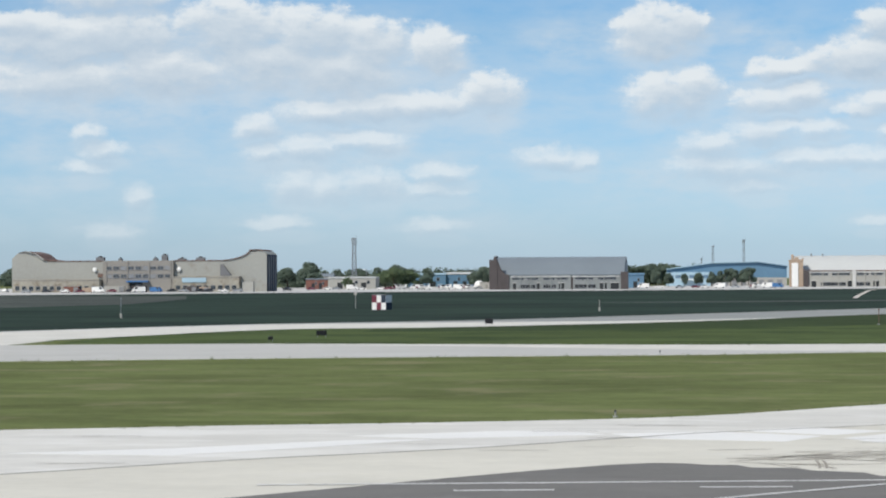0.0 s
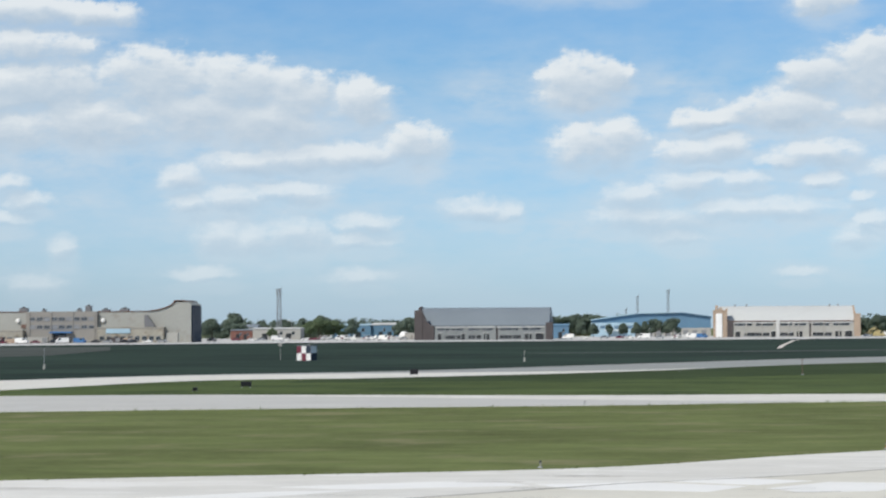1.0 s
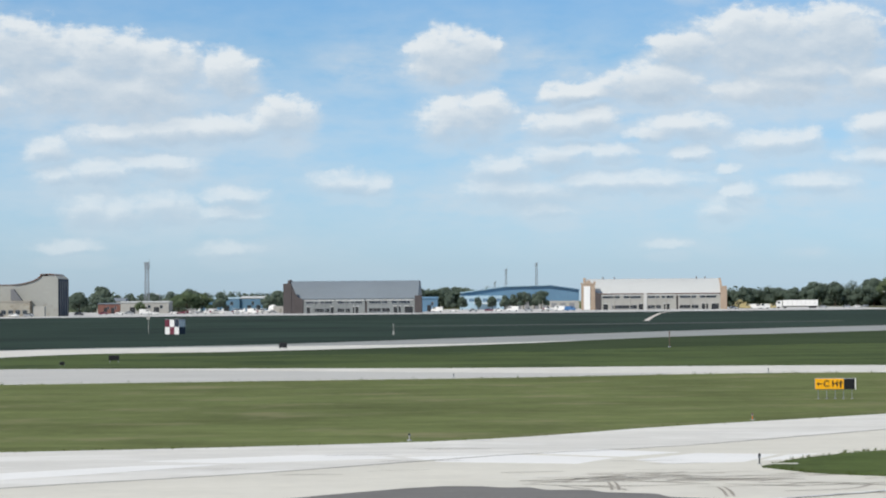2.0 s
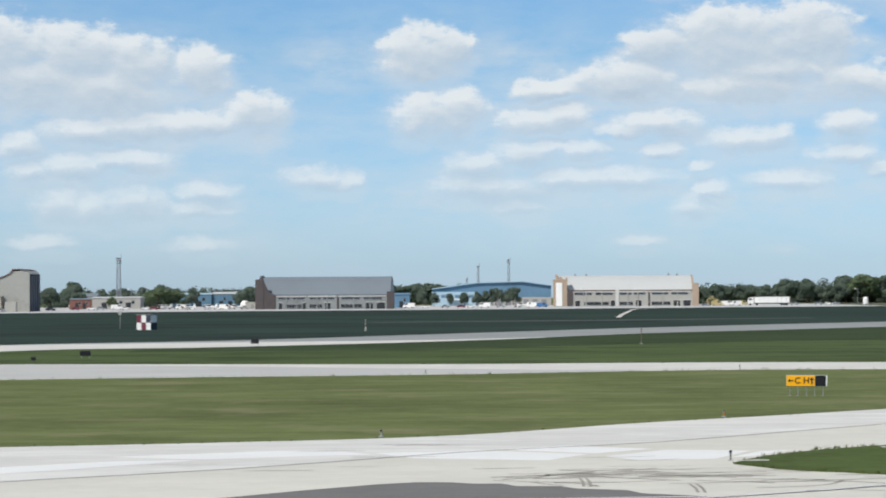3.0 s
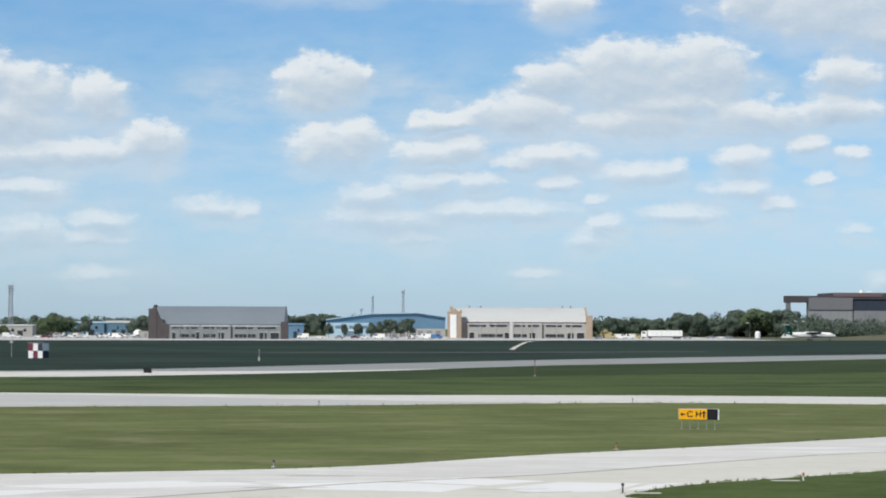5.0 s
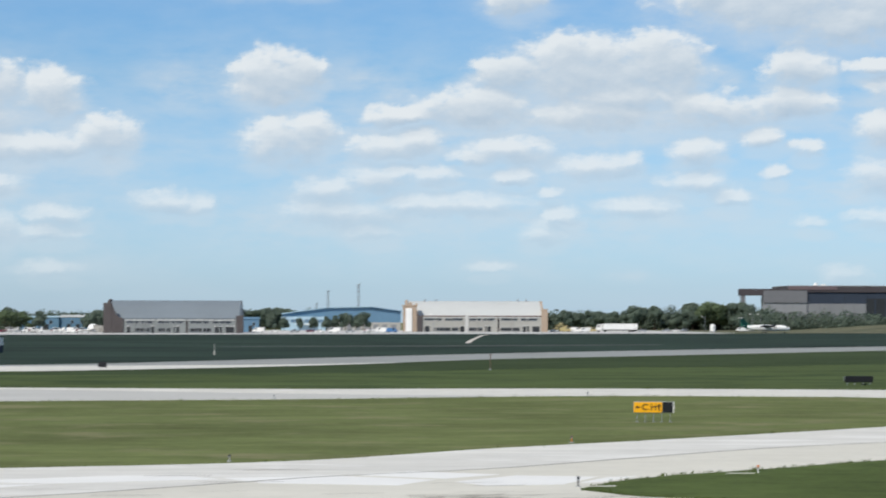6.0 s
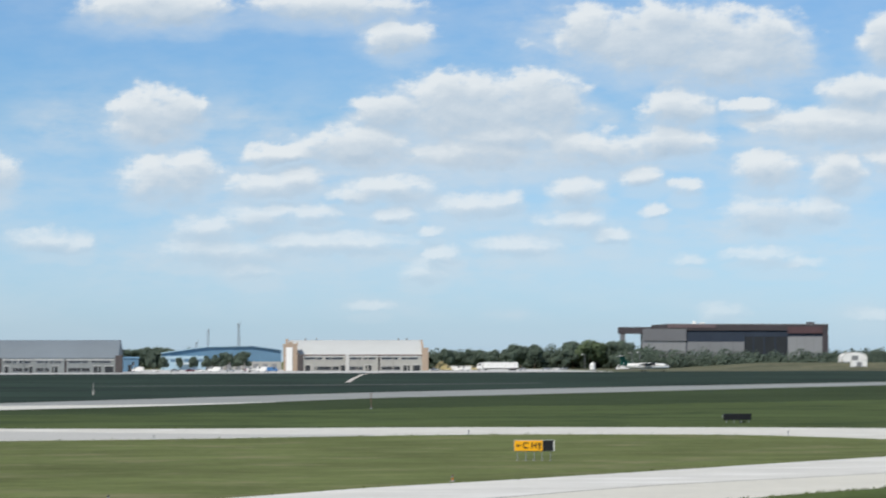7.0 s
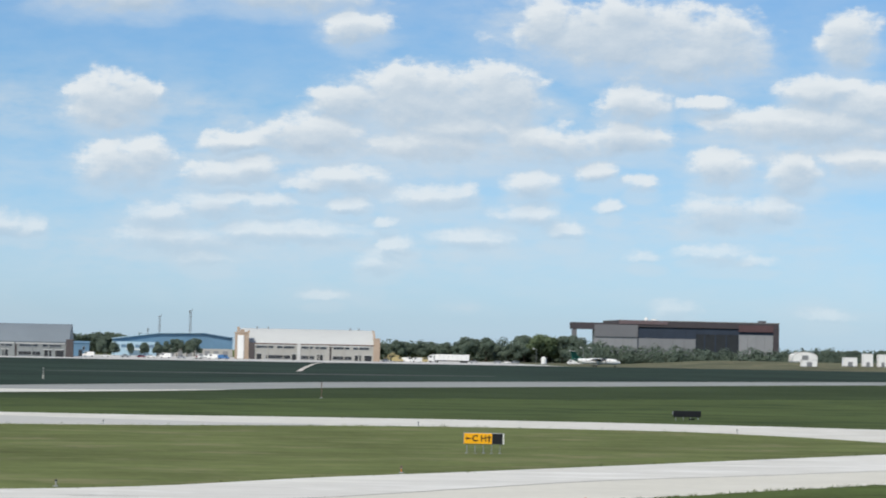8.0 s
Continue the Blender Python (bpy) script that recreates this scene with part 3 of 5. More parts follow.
JOINT_LINE = [(-160, 22), (-60, 62), (-40, 72), (-23.3, 83.6), (-16.6, 90.5), (-9.6, 96), (-3, 103), (0, 106.3), (8.2, 112.3), (15, 120), (22.9, 129), (35, 138.5), (60, 160)]
old_lane = band("pavement", [(-160, -60), (60, -60)], JOINT_LINE, -160, 58, 2.0, 0.033, CONCRETE_OLD, 0.0, 6)
tagged(old_lane, "older greyer concrete lane beside the stand", "taxiway")
asphalt = prism([(-75, 4), (-40, 45), (-14, 74.8), (-7.8, 82.9), (-5.5, 85.7), (-2.9, 88.5), (-1.6, 89.3), (-0.4, 89.2), (0.4, 88.5), (1.4, 88.5), (1.9, 87.3), (3.4, 87.2), (3.9, 86.1), (5.6, 85.3), (6.0, 83.9), (7.9, 82.7), (10, 76), (16, 64), (60, 20), (60, -50), (-75, -50)], "z", 0.0, 0.045)
asphalt = tagged(obj_from(asphalt, "pavement", ASPHALT), "dark grey worn asphalt stand with white lines", "apron", kind="structure")
stripe("stand_line", [(-14, 79.4), (-9.6, 80.0), (-1, 81.2), (6.1, 82.2), (8, 82.5)], 0.35, 0.05, LINE_PAINT, asphalt)
stripe("stand_line", [(-7.5, 77.6), (-4.4, 78.0)], 0.35, 0.05, LINE_PAINT, asphalt)
stripe("stand_line", [(0.1, 79.2), (3.0, 79.5)], 0.35, 0.05, LINE_PAINT, asphalt)
stripe("stand_line", [(-2, 71.6), (1.5, 76.0), (6.0, 80.5), (9.5, 82.9), (12.3, 84.9), (15.2, 87.4), (20, 91.6)], 0.3, 0.064, LINE_PAINT, asphalt)
stripe("joint", [(x, float(curve_through(JOINT_LINE, np.array([x]))[0])) for x in range(-60, 61, 3)], 0.30, 0.038, JOINT, taxiway_near)
ISLAND_FAR = [(10.6, 98.4), (12, 101.8), (14.6, 105.9), (19.7, 110.7), (25, 116.1), (31, 121.9), (39.3, 129.6), (60, 147), (120, 196)]
ISLAND_NEAR = [(10.6, 98.2), (12, 95.2), (14, 93.3), (16, 91.6), (20, 88.5), (31, 80), (60, 62), (120, 40)]
island = band("ground", ISLAND_NEAR, ISLAND_FAR, 10.6, 120, 0.6, 0.06, GRASS_LUSH, 0.35, 6)
tagged(island, "lush green grass island between taxiways", "grass")

# ---- materials of the things ----
CREAM = material("cream_render", (0.345, 0.345, 0.315), 0.85, vary=0.12, fine=0.8, coarse=0.06, stain=(0.29, 0.275, 0.24))
OFFICE = material("grey_brown_cladding", (0.27, 0.255, 0.23), 0.8, vary=0.12, fine=0.8, coarse=0.08)
LOW_TAN = material("mottled_tan_render", (0.335, 0.315, 0.262), 0.88, vary=0.25, fine=0.9, coarse=0.15, stain=(0.22, 0.18, 0.135), stain_at=(0.5, 0.66))
BRICK_BROWN = material("brown_brick", (0.086, 0.075, 0.074), 0.9, vary=0.2, fine=2.0, coarse=0.2)
BRICK_TAN = material("tan_brick", (0.39, 0.30, 0.225), 0.9, vary=0.15, fine=2.0, coarse=0.2)
BRICK_RED = material("red_brick", (0.20, 0.095, 0.075), 0.9, vary=0.2, fine=2.0, coarse=0.2)
ROOF_GREY = material("grey_metal_roof", (0.178, 0.208, 0.232), 0.65, 0.0, vary=0.10, fine=0.5, coarse=0.05)
ROOF_PALE = material("pale_sheet_roof", (0.50, 0.51, 0.495), 0.7, vary=0.06, fine=0.5, coarse=0.05)
ROOF_BROWN = material("brown_roof_edge", (0.17, 0.11, 0.09), 0.8, vary=0.2, fine=1.0, coarse=0.1)
ROOF_BLUE = material("light_blue_sheet_roof", (0.36, 0.50, 0.58), 0.6, vary=0.08, fine=0.5, coarse=0.05)
WALL_BLUE = material("blue_sheet_wall", (0.115, 0.215, 0.31), 0.6, vary=0.15, fine=0.5, coarse=0.08)
WALL_PALE = material("pale_block_wall", (0.375, 0.365, 0.33), 0.85, vary=0.12, fine=0.8, coarse=0.1)
# cloud shade on the grey-roofed hangar's front, put into this wall colour
PALE_SHADE = material("shaded_block_wall", (0.235, 0.25, 0.245), 0.85, vary=0.14, fine=0.8, coarse=0.1)
LINTEL = material("pale_lintel_concrete", (0.55, 0.545, 0.52), 0.85, vary=0.1, fine=1.0, coarse=0.1)
WHITE = material("white_paint", (0.80, 0.79, 0.76), 0.5, vary=0.05, fine=2.0, coarse=0.3)
DARK = material("dark_opening", (0.03, 0.033, 0.036), 0.5, vary=0.2, fine=1.0, coarse=0.2)
GLASS = material("dark_window_glass", (0.035, 0.045, 0.055), 0.12, vary=0.1, fine=1.0, coarse=0.3)
OFFICE_GLASS = material("grey_office_glass", (0.085, 0.095, 0.105), 0.2, vary=0.2, fine=1.0, coarse=0.3)
STEEL = material("galvanised_steel", (0.32, 0.33, 0.34), 0.5, 0.5, vary=0.1, fine=3.0, coarse=0.5)
NAVY = material("navy_sheet_cladding", (0.036, 0.048, 0.070), 0.9, vary=0.2, fine=0.5, coarse=0.05)
PANEL_GREY = material("grey_sheet_cladding", (0.22, 0.225, 0.23), 0.65, vary=0.1, fine=0.5, coarse=0.05)
PANEL_LIGHT = material("light_grey_sheet_cladding", (0.27, 0.275, 0.28), 0.75, vary=0.1, fine=0.5, coarse=0.05)
PANEL_DIM = material("dim_grey_sheet_cladding", (0.17, 0.172, 0.18), 0.75, vary=0.1, fine=0.5, coarse=0.05)
RUST = material("rust_brown_fascia", (0.070, 0.061, 0.066), 0.85, vary=0.2, fine=0.8, coarse=0.06)
LIP_ROSE = material("faded_rose_sheet", (0.155, 0.115, 0.120), 0.8, vary=0.15, fine=0.8, coarse=0.06)
RUST_RED = material("weathered_red_brown_sheet", (0.110, 0.066, 0.070), 0.85, vary=0.25, fine=0.8, coarse=0.06)
RED_PAINT = material("red_paint", (0.16, 0.035, 0.055), 0.5, vary=0.1, fine=2.0, coarse=0.5)
YELLOW = material("yellow_sign_face", (0.88, 0.42, 0.008), 0.45, vary=0.05, fine=3.0, coarse=0.6)
BLACK = material("black_sign_paint", (0.012, 0.012, 0.014), 0.45, vary=0.2, fine=3.0, coarse=0.6)
ORANGE = material("orange_paint", (0.60, 0.17, 0.02), 0.5, vary=0.1, fine=3.0, coarse=0.6)
DIGGER = material("machine_yellow", (0.42, 0.35, 0.17), 0.5, vary=0.12, fine=2.0, coarse=0.4)
TAIL_GREEN = material("dark_green_aircraft_paint", (0.012, 0.085, 0.060), 0.35, vary=0.06, fine=1.0, coarse=0.2)
RUBBER = material("tyre_rubber", (0.02, 0.02, 0.02), 0.8, vary=0.2, fine=4.0, coarse=1.0)
BARK = material("bark", (0.07, 0.05, 0.035), 0.9, vary=0.25, fine=2.0, coarse=0.3, bump=0.4)
MAST = material("dark_mast_steel", (0.22, 0.24, 0.26), 0.6, 0.2, vary=0.1, fine=3.0, coarse=0.5)
# leaf colours are paled to carry distance haze in the base colour
LEAF_A = leaf_material("hazed_leaves_deep", (0.118, 0.158, 0.120), (0.155, 0.195, 0.145))
LEAF_B = leaf_material("hazed_leaves_light", (0.125, 0.172, 0.095), (0.165, 0.210, 0.110))
BLUE_PAINT = material("blue_paint", (0.06, 0.16, 0.34), 0.4, vary=0.1, fine=2.0, coarse=0.4)
GREY_PAINT = material("silver_paint", (0.36, 0.37, 0.38), 0.35, 0.3, vary=0.08, fine=2.0, coarse=0.4)
DARK_PAINT = material("dark_car_paint", (0.03, 0.033, 0.04), 0.3, vary=0.1, fine=2.0, coarse=0.4)


# ---- hangars ----
def arc(y0, z0, y1, z1, n=10):
    """A bow that rises from (y0, z0) and lies level at (y1, z1)."""
    return [(y0 + (y1 - y0) * i / n, z0 + (z1 - z0) * math.sin(math.pi / 2 * i / n) ** 0.9) for i in range(n + 1)]


def window(parent, name, x0, x1, z0, z1, y, mat=None, mullions=0, frame_mat=None):
    """A recessed opening: dark pane, sill and jambs that stand a little proud of the wall at depth y."""
    pane = part(name, box(x0, x1, y - 0.02, y + 0.05, z0, z1), mat or GLASS, parent)
    f = bmesh.new()
    add_box(f, x0 - 0.12, x1 + 0.12, y - 0.14, y - 0.024, z1, z1 + 0.14)
    add_box(f, x0 - 0.12, x1 + 0.12, y - 0.18, y - 0.024, z0 - 0.16, z0)
    for a, b in ((x0 - 0.12, x0), (x1, x1 + 0.12)):
        add_box(f, a, b, y - 0.14, y - 0.024, z0 - 0.01, z1 + 0.01)
    for i in range(mullions):
        x = x0 + (x1 - x0) * (i + 1) / (mullions + 1)
        add_box(f, x - 0.06, x + 0.06, y - 0.08, y - 0.024, z0, z1)
    part("window_frame", f, frame_mat or STEEL, pane)
    return pane


def barrel_hangar(x, y, rz, width, ridge, eave, left_h, right_h, label, wall, roof, pier, tall_door):
    """A long hangar with a bowed roof that rises behind a low front range, and an end wall at either side."""
    ob = thing("hangar", x, y, 0, label, "hangar", "hangars on the airfield", rz)
    rise = arc(3.0, eave + 0.1, 26.0, ridge)
    fall = [(52 - a, b) for a, b in rise[::-1]][1:]
    part("roof", prism(rise + fall + [(49, eave - 0.6), (3.0, eave - 0.6)], "x", 1.3, width - 3.35), roof, ob)
    ribs = bmesh.new()
    for i in range(1, 12):
        xx = 1.3 + (width - 4.7) * i / 12
        add_prism(ribs, [(a, b + 0.03) for a, b in rise] + [(a, b - 0.05) for a, b in rise[::-1]], "x", xx - 0.08, xx + 0.08)
    part("roof_seam", ribs, roof, ob)
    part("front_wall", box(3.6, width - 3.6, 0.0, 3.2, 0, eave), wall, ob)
    part("eave", box(3.6, width - 3.6, -0.35, 3.3, eave + 0.004, eave + 0.5), ROOF_BROWN if tall_door else ROOF_GREY, ob, "dark roof edge")
    left = [(0.0, 0.0), (0.0, left_h), (4.0, left_h), (9, left_h + 0.35)] + [(a, b + 0.7) for a, b in rise if a > 13] + [(a, b + 0.5) for a, b in fall[:-1]] + [(50, eave), (50, 0)]
    part("end_wall", prism(left, "x", 0.0, 1.25), pier, ob)
    right = [(0.0, 0.0), (0.0, right_h)] + [(4.0, right_h)] + [(a, max(b + 0.06, right_h)) for a, b in rise if a > 4] + [(a, b + 0.06) for a, b in fall[:-1]] + [(50, eave), (50, 0)]
    part("end_wall", prism(right, "x", width - 3.34, width - 2.2), pier if tall_door else roof, ob)
    part("pier", box(-0.3, 3.6, -0.7, 2.6, 0, left_h + 0.3, 0.1), pier, ob, "tall brick pier")
    part("pier", box(width - 3.6, width - 0.2, -0.7, 2.6, 0, right_h + 0.3, 0.1), pier, ob, "tall brick pier")
    # added slab: dark brick imitates the end wall's inner face in shade
    swoop = [(3.6, 0), (3.6, left_h - 0.3), (4.3, left_h - 2.0), (5.4, eave + 2.6), (7.0, eave + 0.9), (9.2, eave + 0.1), (9.2, 0)]
    part("shaded_flank", prism(swoop, "y", -0.5, 2.0), BRICK_BROWN, ob, "dark curved slab for a shaded inner wall face")
    # front range: three sections, the middle one proud, long high windows over doors and low strips
    cuts = (9.4 if not tall_door else 8.0, width * (0.43 if tall_door else 0.37), width * (0.645 if tall_door else 0.585), width - 3.7)
    for i, (a, b) in enumerate(zip(cuts, cuts[1:])):
        span, y = b - a, -0.03
        if i == 1:
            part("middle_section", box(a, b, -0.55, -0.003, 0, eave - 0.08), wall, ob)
            y = -0.58
        part("lintel", box(a + 0.4, b - 0.4, y - 0.16, y + 0.02, eave - 0.75, eave - 0.3), LINTEL, ob, "pale concrete lintel")
        for k in range(2):
            x0 = a + span * (0.09 + 0.45 * k)
            window(ob, "window", x0, x0 + span * 0.36, eave - 2.0, eave - 1.0, y, GLASS, 5)
        x0, x1 = (a + span * 0.30, a + span * 0.82) if i == 0 else (a + span * 0.08, a + span * 0.50)
        window(ob, "window", x0, x1, 0.7, 2.3, y, DARK, 4)
        doors = ((0.86, 0.95), (0.10, 0.20)) if i == 0 else ((0.60, 0.78),) if i == 1 else ((0.58, 0.72), (0.80, 0.96))
        for u, v in doors:
            d = part("hangar_door", box(a + span * u, a + span * v, y - 0.09, y + 0.02, 0, 3.1), DARK, ob, "dark open doorway")
            part("door_frame", box(a + span * u - 0.25, a + span * v + 0.25, y - 0.15, y + 0.02, 3.104, 3.4), LINTEL, d)
        for k in (1, 2):
            xx = a + span * k / 3
            part("buttress", box(xx - 0.3, xx + 0.3, y - 0.3, y, 0, eave - 0.8, 0.05), wall, ob)
    if tall_door:
        part("pilaster", box(cuts[1] - 0.9, cuts[1] + 0.9, -0.95, -0.56, 0, eave + 0.9, 0.06), LINTEL, ob, "white pilaster")
    # dark strip laid on the wall to draw the shadow between two sections
    part("shadow_gap_strip", box(cuts[2] + 0.05, cuts[2] + 1.0, -0.12, -0.004, 0, eave - 0.9), BRICK_BROWN, ob, "dark vertical strip for a shadowed gap")
    if tall_door:
        part("tall_door", box(0.2, 3.6, -1.1, -0.71, 0.2, left_h - 1.2, 0.08), WHITE, ob, "tall white sliding door")
        part("tower", box(-1.2, 6.2, -0.68, 5.0, 0, left_h - 0.2, 0.1), BRICK_TAN, ob, "tan brick door tower")
        part("coping", prism([(-1.5, left_h - 0.19), (-1.5, left_h + 0.5), (1.2, left_h + 0.6), (2.2, left_h + 1.9), (3.4, left_h + 1.9), (4.2, left_h + 0.6), (5.2, left_h + 0.6), (5.6, left_h + 1.4), (6.5, left_h + 1.4), (6.5, left_h - 0.19)], "y", -0.9, 5.2), BRICK_TAN, ob)
        for k in (0.14, 0.22, 0.80, 0.86):
            part("roof_vent", add_tube(add_tube(bmesh.new(), (width * k, 22, ridge - 0.5), (width * k, 22, ridge + 0.6), 0.35), (width * k, 22, ridge + 0.6), (width * k, 22, ridge + 1.0), 0.6, 0.2), STEEL, ob)
    return ob


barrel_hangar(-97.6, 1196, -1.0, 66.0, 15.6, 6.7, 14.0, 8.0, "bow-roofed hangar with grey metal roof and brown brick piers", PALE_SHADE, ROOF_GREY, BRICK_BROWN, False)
barrel_hangar(50.2, 1334, -2.0, 76.0, 16.6, 8.2, 13.8, 12.0, "bow-roofed hangar with pale roof and tan brick towers", WALL_PALE, ROOF_PALE, BRICK_TAN, True)


def twin_hangar():
    """The long twin hangar: two tall plain halls with swept-up ends, an office block between them and low ranges before them."""
    ob = thing("hangar", -310, 1120, 0, "long cream twin hangar with an office block in the middle", "hangar", "hangars on the airfield")
    W = 117.5
    west = [(0, 0), (0, 14.4), (3.0, 17.0), (6.0, 17.3), (10.5, 16.4), (14, 13.9), (20, 13.2), (42.6, 13.1), (42.6, 0)]
    part("hall", prism(west, "y", 0, 27), CREAM, ob)
    part("roof", prism([(3.1, 17.05), (6.0, 17.6), (10.6, 16.7), (14.2, 14.1), (20, 13.5), (20, 13.25), (14, 13.95), (10.5, 16.45), (6, 17.35)], "y", -0.5, 27), ROOF_BROWN, ob)
    east = [(75.2, 0), (75.2, 13.1), (98, 13.2), (102.5, 13.7), (106, 14.6), (108.4, 15.6), (109.8, 16.6), (110.2, 17.0), (113.0, 17.1), (113.6, 17.5), (W - 1.5, 17.2), (W, 16.0), (W, 0)]
    part("hall", prism(east, "y", 0, 27), CREAM, ob)
    part("roof", prism([(98, 13.25), (102.5, 13.75), (106, 14.65), (108.4, 15.65), (109.8, 16.65), (110.1, 17.55), (113.4, 17.65), (115.6, 17.3), (115.6, 17.6), (113.5, 18.0), (109.7, 17.9), (109.4, 17.0), (108.1, 16.0), (105.8, 15.0), (102.2, 14.05), (98, 13.6)], "y", -0.5, 27), ROOF_BROWN, ob)
    part("roof_strip", prism([(6.4, 17.4), (10.7, 16.6), (14.2, 14.0), (15.6, 13.8), (11.6, 16.6), (6.6, 17.75)], "y", -0.9, -0.52), CREAM, ob, "pale strip on the bowed roof")
    part("office_block", box(42.65, 75.15, -2.0, 26, 0, 13.4, 0.1), OFFICE, ob, "grey-brown office block with rows of windows")
    for x0, x1 in ((0.4, 42.6), (75.2, 98)):
        part("coping", box(x0 + (16 if x0 < 1 else 0), x1, -0.25, 0.4, 13.15, 13.5), ROOF_BROWN, ob)
    for row, z in enumerate((6.2, 9.6)):
        for i in range(9):
            x0 = 44.2 + i * 3.4
            window(ob, "window", x0, x0 + 2.5, z, z + 1.3, -2.03, OFFICE_GLASS if (i + row) % 3 else PANEL_LIGHT, 1)
    part("porch", box(54, 64, -5.0, -2.05, 4.2, 4.9, 0.05), BLUE_PAINT, ob, "blue canopy over the entrance")
    part("entrance_door", box(55, 61, -2.2, -2.03, 0, 4.1), DARK, ob)
    # low ranges
    part("low_range", box(2.0, 42.0, -6.0, -0.01, 0, 5.6, 0.08), LOW_TAN, ob)
    part("low_range", box(76.0, 106.0, -6.0, -0.01, 0, 6.6, 0.08), LOW_TAN, ob)
    for i in range(12):
        x0 = 3.2 + i * 3.2
        window(ob, "window", x0, x0 + 1.8, 1.0, 2.6, -6.03, GLASS, 1)
    for i in range(9):
        x0 = 77.2 + i * 3.2
        window(ob, "window", x0, x0 + 1.9, 1.1, 2.7, -6.03, GLASS, 1)
    part("name_board", box(80, 91, -6.3, -6.03, 4.0, 6.0, 0.03), ROOF_BLUE, ob, "faded light blue board")
    part("sloped_chute", prism([(96.8, 6.7), (96.8, 11.6), (98.0, 11.6), (101.8, 6.7)], "y", -3.0, -0.02), PANEL_DIM, ob, "grey sloped chute")
    part("band_course", box(2.0, 42.0, -6.12, -6.01, 4.9, 5.3), OFFICE, ob)
    part("band_course", box(76.0, 106.0, -6.12, -6.01, 5.9, 6.3), OFFICE, ob)
    for k in range(4):
        part("pilaster", box(44.0 + k * 9.9, 44.5 + k * 9.9, -2.3, -2.03, 0, 13.2), OFFICE, ob)
    part("inner_gate", box(57.6, 60.6, -2.3, -2.21, 0, 3.2), PANEL_GREY, ob, "grey roller gate")
    part("stair_box", box(40.0, 42.4, -0.5, -0.02, 6.4, 8.0), ROOF_BROWN, ob)
    # navy over the cream hall puts this end's shade into its colour
    part("end_wall", box(W, W + 0.3, 1, 26.5, 0, 15.6), NAVY, ob, "end wall coloured dark for its side away from the sun")
    for y in range(4):
        part("end_rib", box(W + 0.3, W + 0.6, 3.5 + y * 6, 4.3 + y * 6, 0, 15.0), PANEL_GREY, ob)
    ob.matrix_world = pose(-310, 1120, 0) @ Matrix.Diagonal((1, 1, 1.065, 1))
    part("shed", box(108, 113, -9, -6.05, 0, 4.2, 0.05), WALL_PALE, ob, "small white lean-to")
    # plant on the roof
    for x0, w, h in ((37.5, 3.8, 1.9), (68.0, 2.6, 2.4), (75.5, 3.6, 1.2), (84.0, 3.8, 1.5), (64, 2, 1.0), (48, 1.6, 0.9)):
        z0 = 13.12 if (x0 < 42 or x0 > 75.2) else 13.42
        u = part("plant_box", box(x0, x0 + w, 6, 9, z0, z0 + h, 0.08), PANEL_DIM, ob, "grey roof plant")
        part("vent_hood", box(x0 + 0.3 * w, x0 + 0.7 * w, 6.6, 8.4, z0 + h, z0 + h + 0.5, 0.05), DARK, u)
    for x0 in (38.6, 77.5):
        dish = bmesh.new()
        bmesh.ops.create_uvsphere(dish, u_segments=12, v_segments=6, radius=1.0, matrix=pose(x0, -0.6, 9.6) @ Matrix.Diagonal((1, 0.45, 1, 1)))
        part("flood_lamp", dish, WHITE, ob, "round white lamp housing")
    return ob


twin_hangar()


